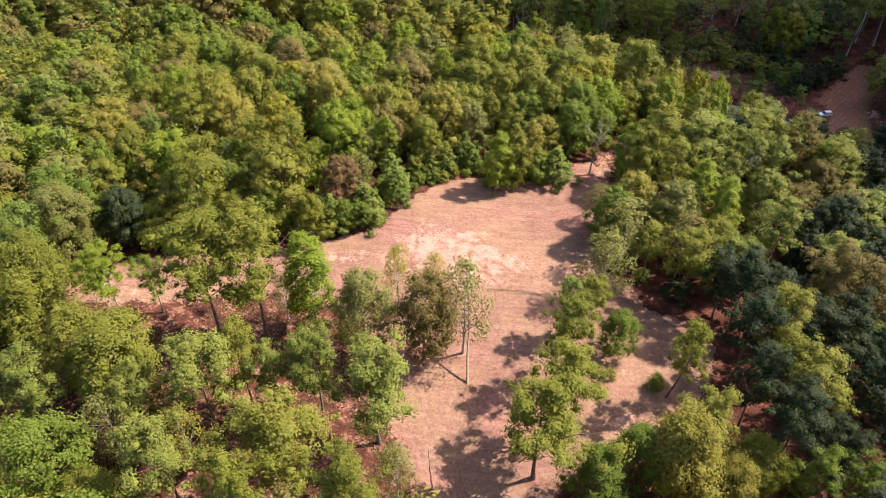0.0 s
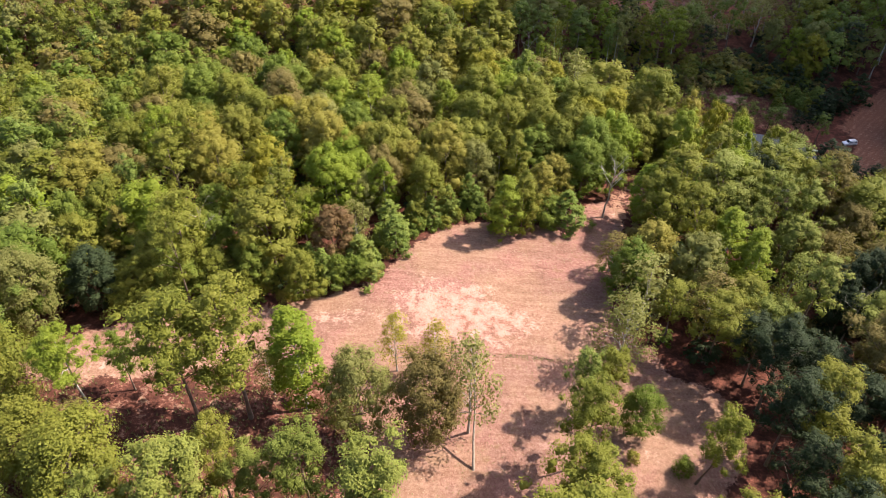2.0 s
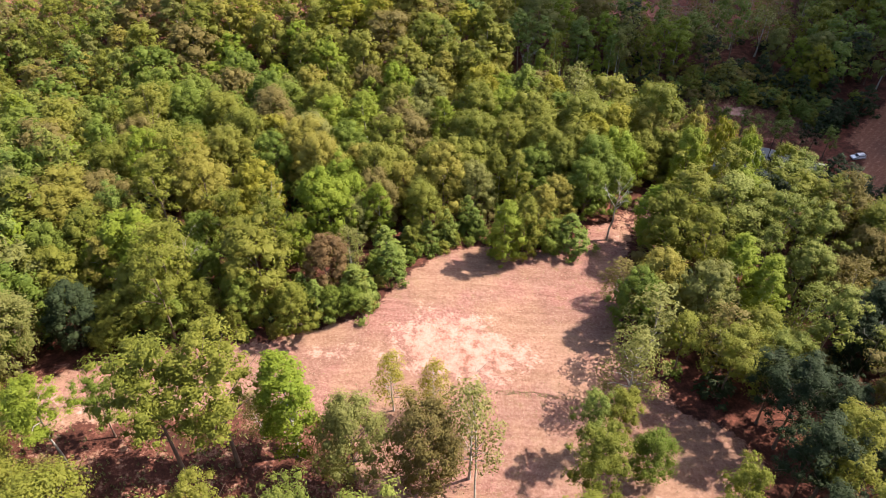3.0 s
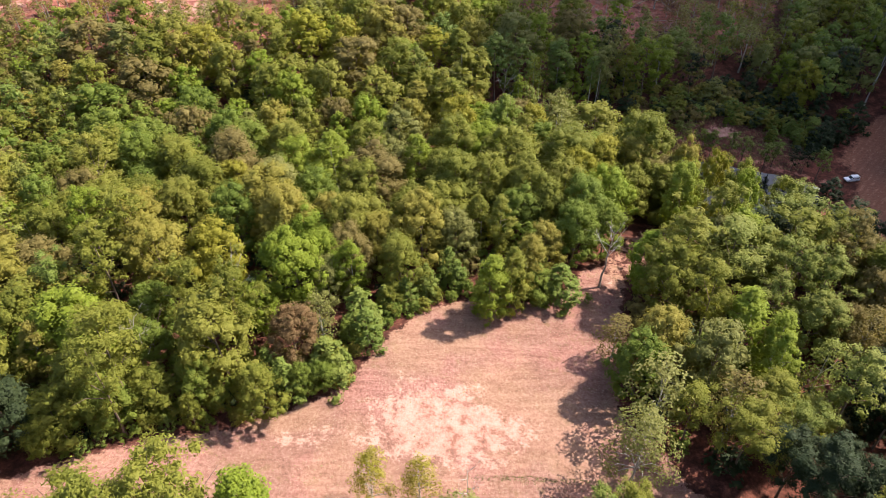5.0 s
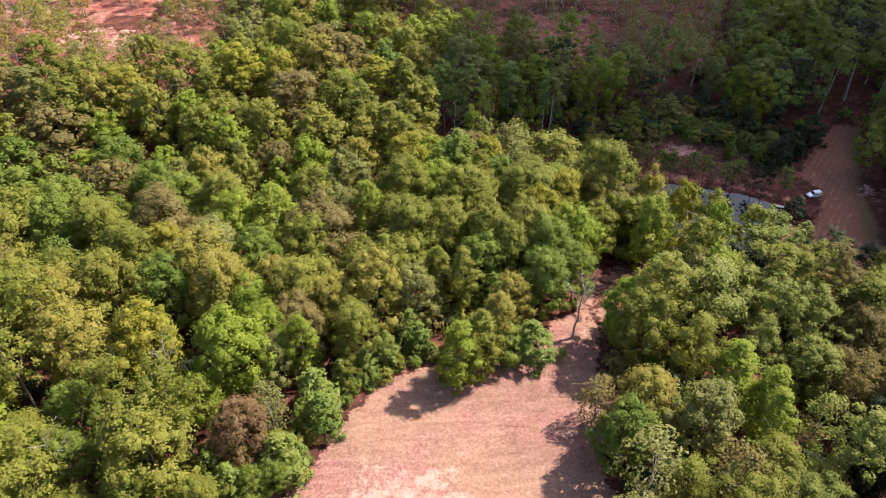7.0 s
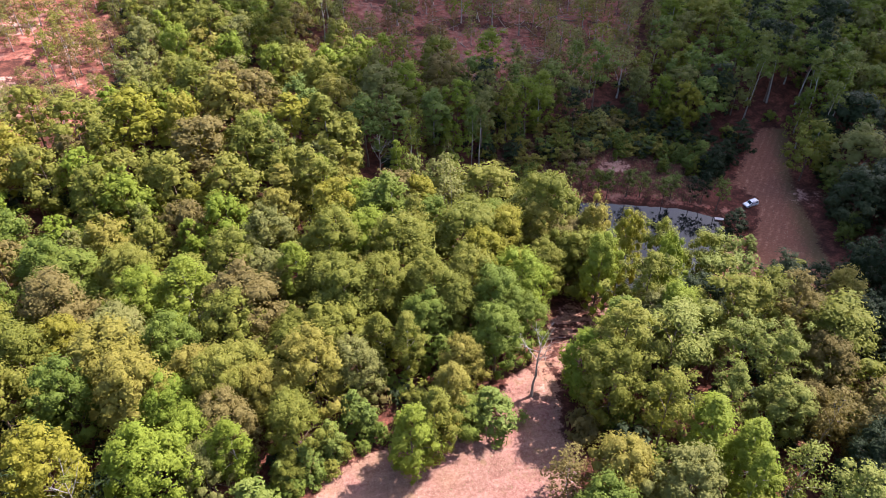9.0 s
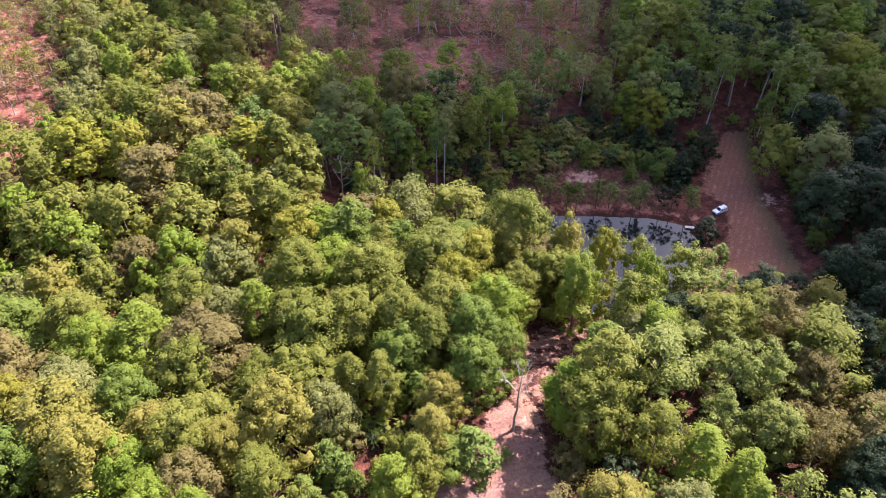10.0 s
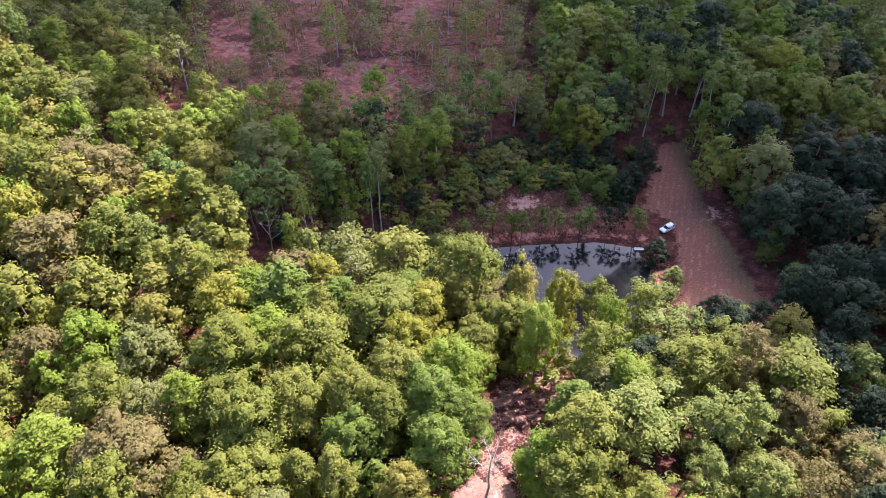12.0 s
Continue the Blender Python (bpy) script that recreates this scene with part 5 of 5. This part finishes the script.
for kind, x, y, h, w, tint in (("poplar", 26.2, 194.4, 15.0, 4.2, "bright"), ("sparse", 30.6, 198.3, 18.0, 5.5, "olive"), ("sparse", 39.9, 201.0, 14.5, 4.2, "grey"), ("tall", 47.9, 207.1, 22.5, 6.0, "fir"),
                               ("tall", 50.2, 208.2, 22.0, 6.5, "grey"), ("poplar", 9.7, 193.0, 13.0, 3.8, "bright"), ("poplar", 15.8, 194.1, 13.0, 5.0, "tawny"), ("young", 53.0, 203.0, 5.0, 5.0, "dark"), ("young", 34.0, 196.0, 6.0, 4.5, "fir")):
    random.seed(int(x * 10))
    plant(kind, x, y, h, w, tint, group="slender trees in the hollow")


# ---- felled timber on the cutover ----
def build_logs():
    g = random.Random(3)
    placed = 0
    while placed < 110:
        x, y = g.uniform(20, 150), g.uniform(242, 320)
        d = float(edge_distance(CUTOVER, np.array([x]), np.array([y]))[0])
        if d < 1:
            continue
        ln = g.uniform(4, 12)
        r = g.uniform(0.07, 0.2)
        log = thing("felled_log", x, y, ground_z(x, y) + r * 0.8, "pale felled log lying on red soil", "log", "felled timber", g.uniform(0, 180))
        s = Soup()
        tube(s, [(-ln / 2, 0, 0), (0, 0.1, g.uniform(0, 0.15)), (ln / 2, 0, 0)], [r, r * 0.8, r * 0.45], 6)
        part("stem", s, BARK_DEAD if g.random() < 0.7 else BARK, log, smooth=True)
        for j in range(3):
            s = Soup()
            bx = g.uniform(-0.1, 0.45) * ln
            tube(s, [(bx, 0, 0.05), (bx + g.uniform(0.3, 1.2), g.choice([-1, 1]) * g.uniform(0.4, 1.2), g.uniform(0.2, 0.8))], [r * 0.4, r * 0.12], 4)
            part("broken_branch", s, BARK_DEAD, log)
        placed += 1


build_logs()


# ---- low growth ----
STRAW = plain_material("dry_grass_blades", (0.24, 0.165, 0.1), (0.48, 0.37, 0.26), 0.6, 0.9, 0.0)
WEED = plain_material("green_weeds", (0.1, 0.1, 0.03), (0.21, 0.19, 0.065), 0.5, 0.9, 0.0)


def scatter(name, poly, count, size, material, label, seed, inner=0.0, keep=None):
    """Tufts of three to five blades strewn over a patch of ground."""
    g = np.random.default_rng(seed)
    lo, hi = np.min(poly, 0), np.max(poly, 0)
    P = g.uniform(lo, hi, (count * 4, 2))
    P = P[edge_distance(poly, P[:, 0], P[:, 1]) > inner]
    if keep is not None:
        P = P[keep(P[:, 0], P[:, 1], g)]
    P = P[:count]
    n = len(P)
    Z = land(P[:, 0], P[:, 1])
    V = []
    for b in range(4):
        a = g.uniform(0, 6.28, n)
        h = size * g.uniform(0.5, 1.3, n)
        out = size * g.uniform(0.3, 0.9, n)
        w = size * 0.28
        base = np.stack([P[:, 0], P[:, 1], Z - 0.02], -1)
        side = np.stack([-np.sin(a) * w, np.cos(a) * w, np.zeros(n)], -1)
        tip = base + np.stack([np.cos(a) * out, np.sin(a) * out, h], -1)
        V.append(np.stack([base - side, base + side, tip], 1))
    V = np.concatenate(V).reshape(-1, 3)
    me = make_mesh(name, V, np.arange(len(V)).reshape(-1, 3), [material])
    tagged(new(name, me), label, "grass", kind="stuff")


scatter("dry_grass", OPEN_ALL, 16000, 0.11, STRAW, "short dry straw-coloured grass tufts over the clearing", 1, 0.0, lambda x, y, g: np.exp(-((x - 6) / 8.5) ** 2 - ((y - 101) / 5) ** 2) < g.uniform(0, 1, len(x)))
scatter("weeds", OPEN_ALL, 1800, 0.2, WEED, "low olive weeds in patches over the clearing", 2, 0.5, lambda x, y, g: np.sin(x / 6 + 1) * np.sin(y / 5) > g.uniform(-0.2, 1, len(x)))
scatter("underbrush", [(-72, 25), (-72, 78), (-46, 80), (-28, 86), (-14, 82), (-8, 62), (-5, 46), (-5, 25)], 4200, 0.38, WEED, "dry weeds and low brush under the thin pines", 4, 0.0, lambda x, y, g: np.sin(x / 4) * np.sin(y / 3.3) > g.uniform(-0.6, 1, len(x)))
scatter("grass_ridge", [(4, 90.6), (14, 90.2), (33, 88.9), (33, 88.1), (14, 89.3), (4, 89.7)], 300, 0.2, WEED, "ridge of taller olive grass across the clearing", 9)
scatter("field_stubble", FIELD, 1500, 0.1, STRAW, "brown stubble on the strip beside the pond", 6)
scatter("bank_grass", BANK, 4200, 0.3, plain_material("bank_grass_blades", (0.13, 0.11, 0.04), (0.27, 0.225, 0.095), 0.4, 0.9, 0.0), "olive grass and weeds on the pond bank", 7, 0.0, lambda x, y, g: np.hypot((x - 86) / 8, (y - 203) / 3) > g.uniform(0.6, 1.1, len(x)))
scatter("cutover_brush", CUTOVER, 2600, 0.42, plain_material("dead_brush", (0.12, 0.09, 0.07), (0.34, 0.27, 0.22), 0.5, 0.9, 0.0), "grey dead brush and slash on red soil", 8, 0.0, lambda x, y, g: np.sin(x / 5) * np.sin(y / 6) > g.uniform(-0.5, 1, len(x)))
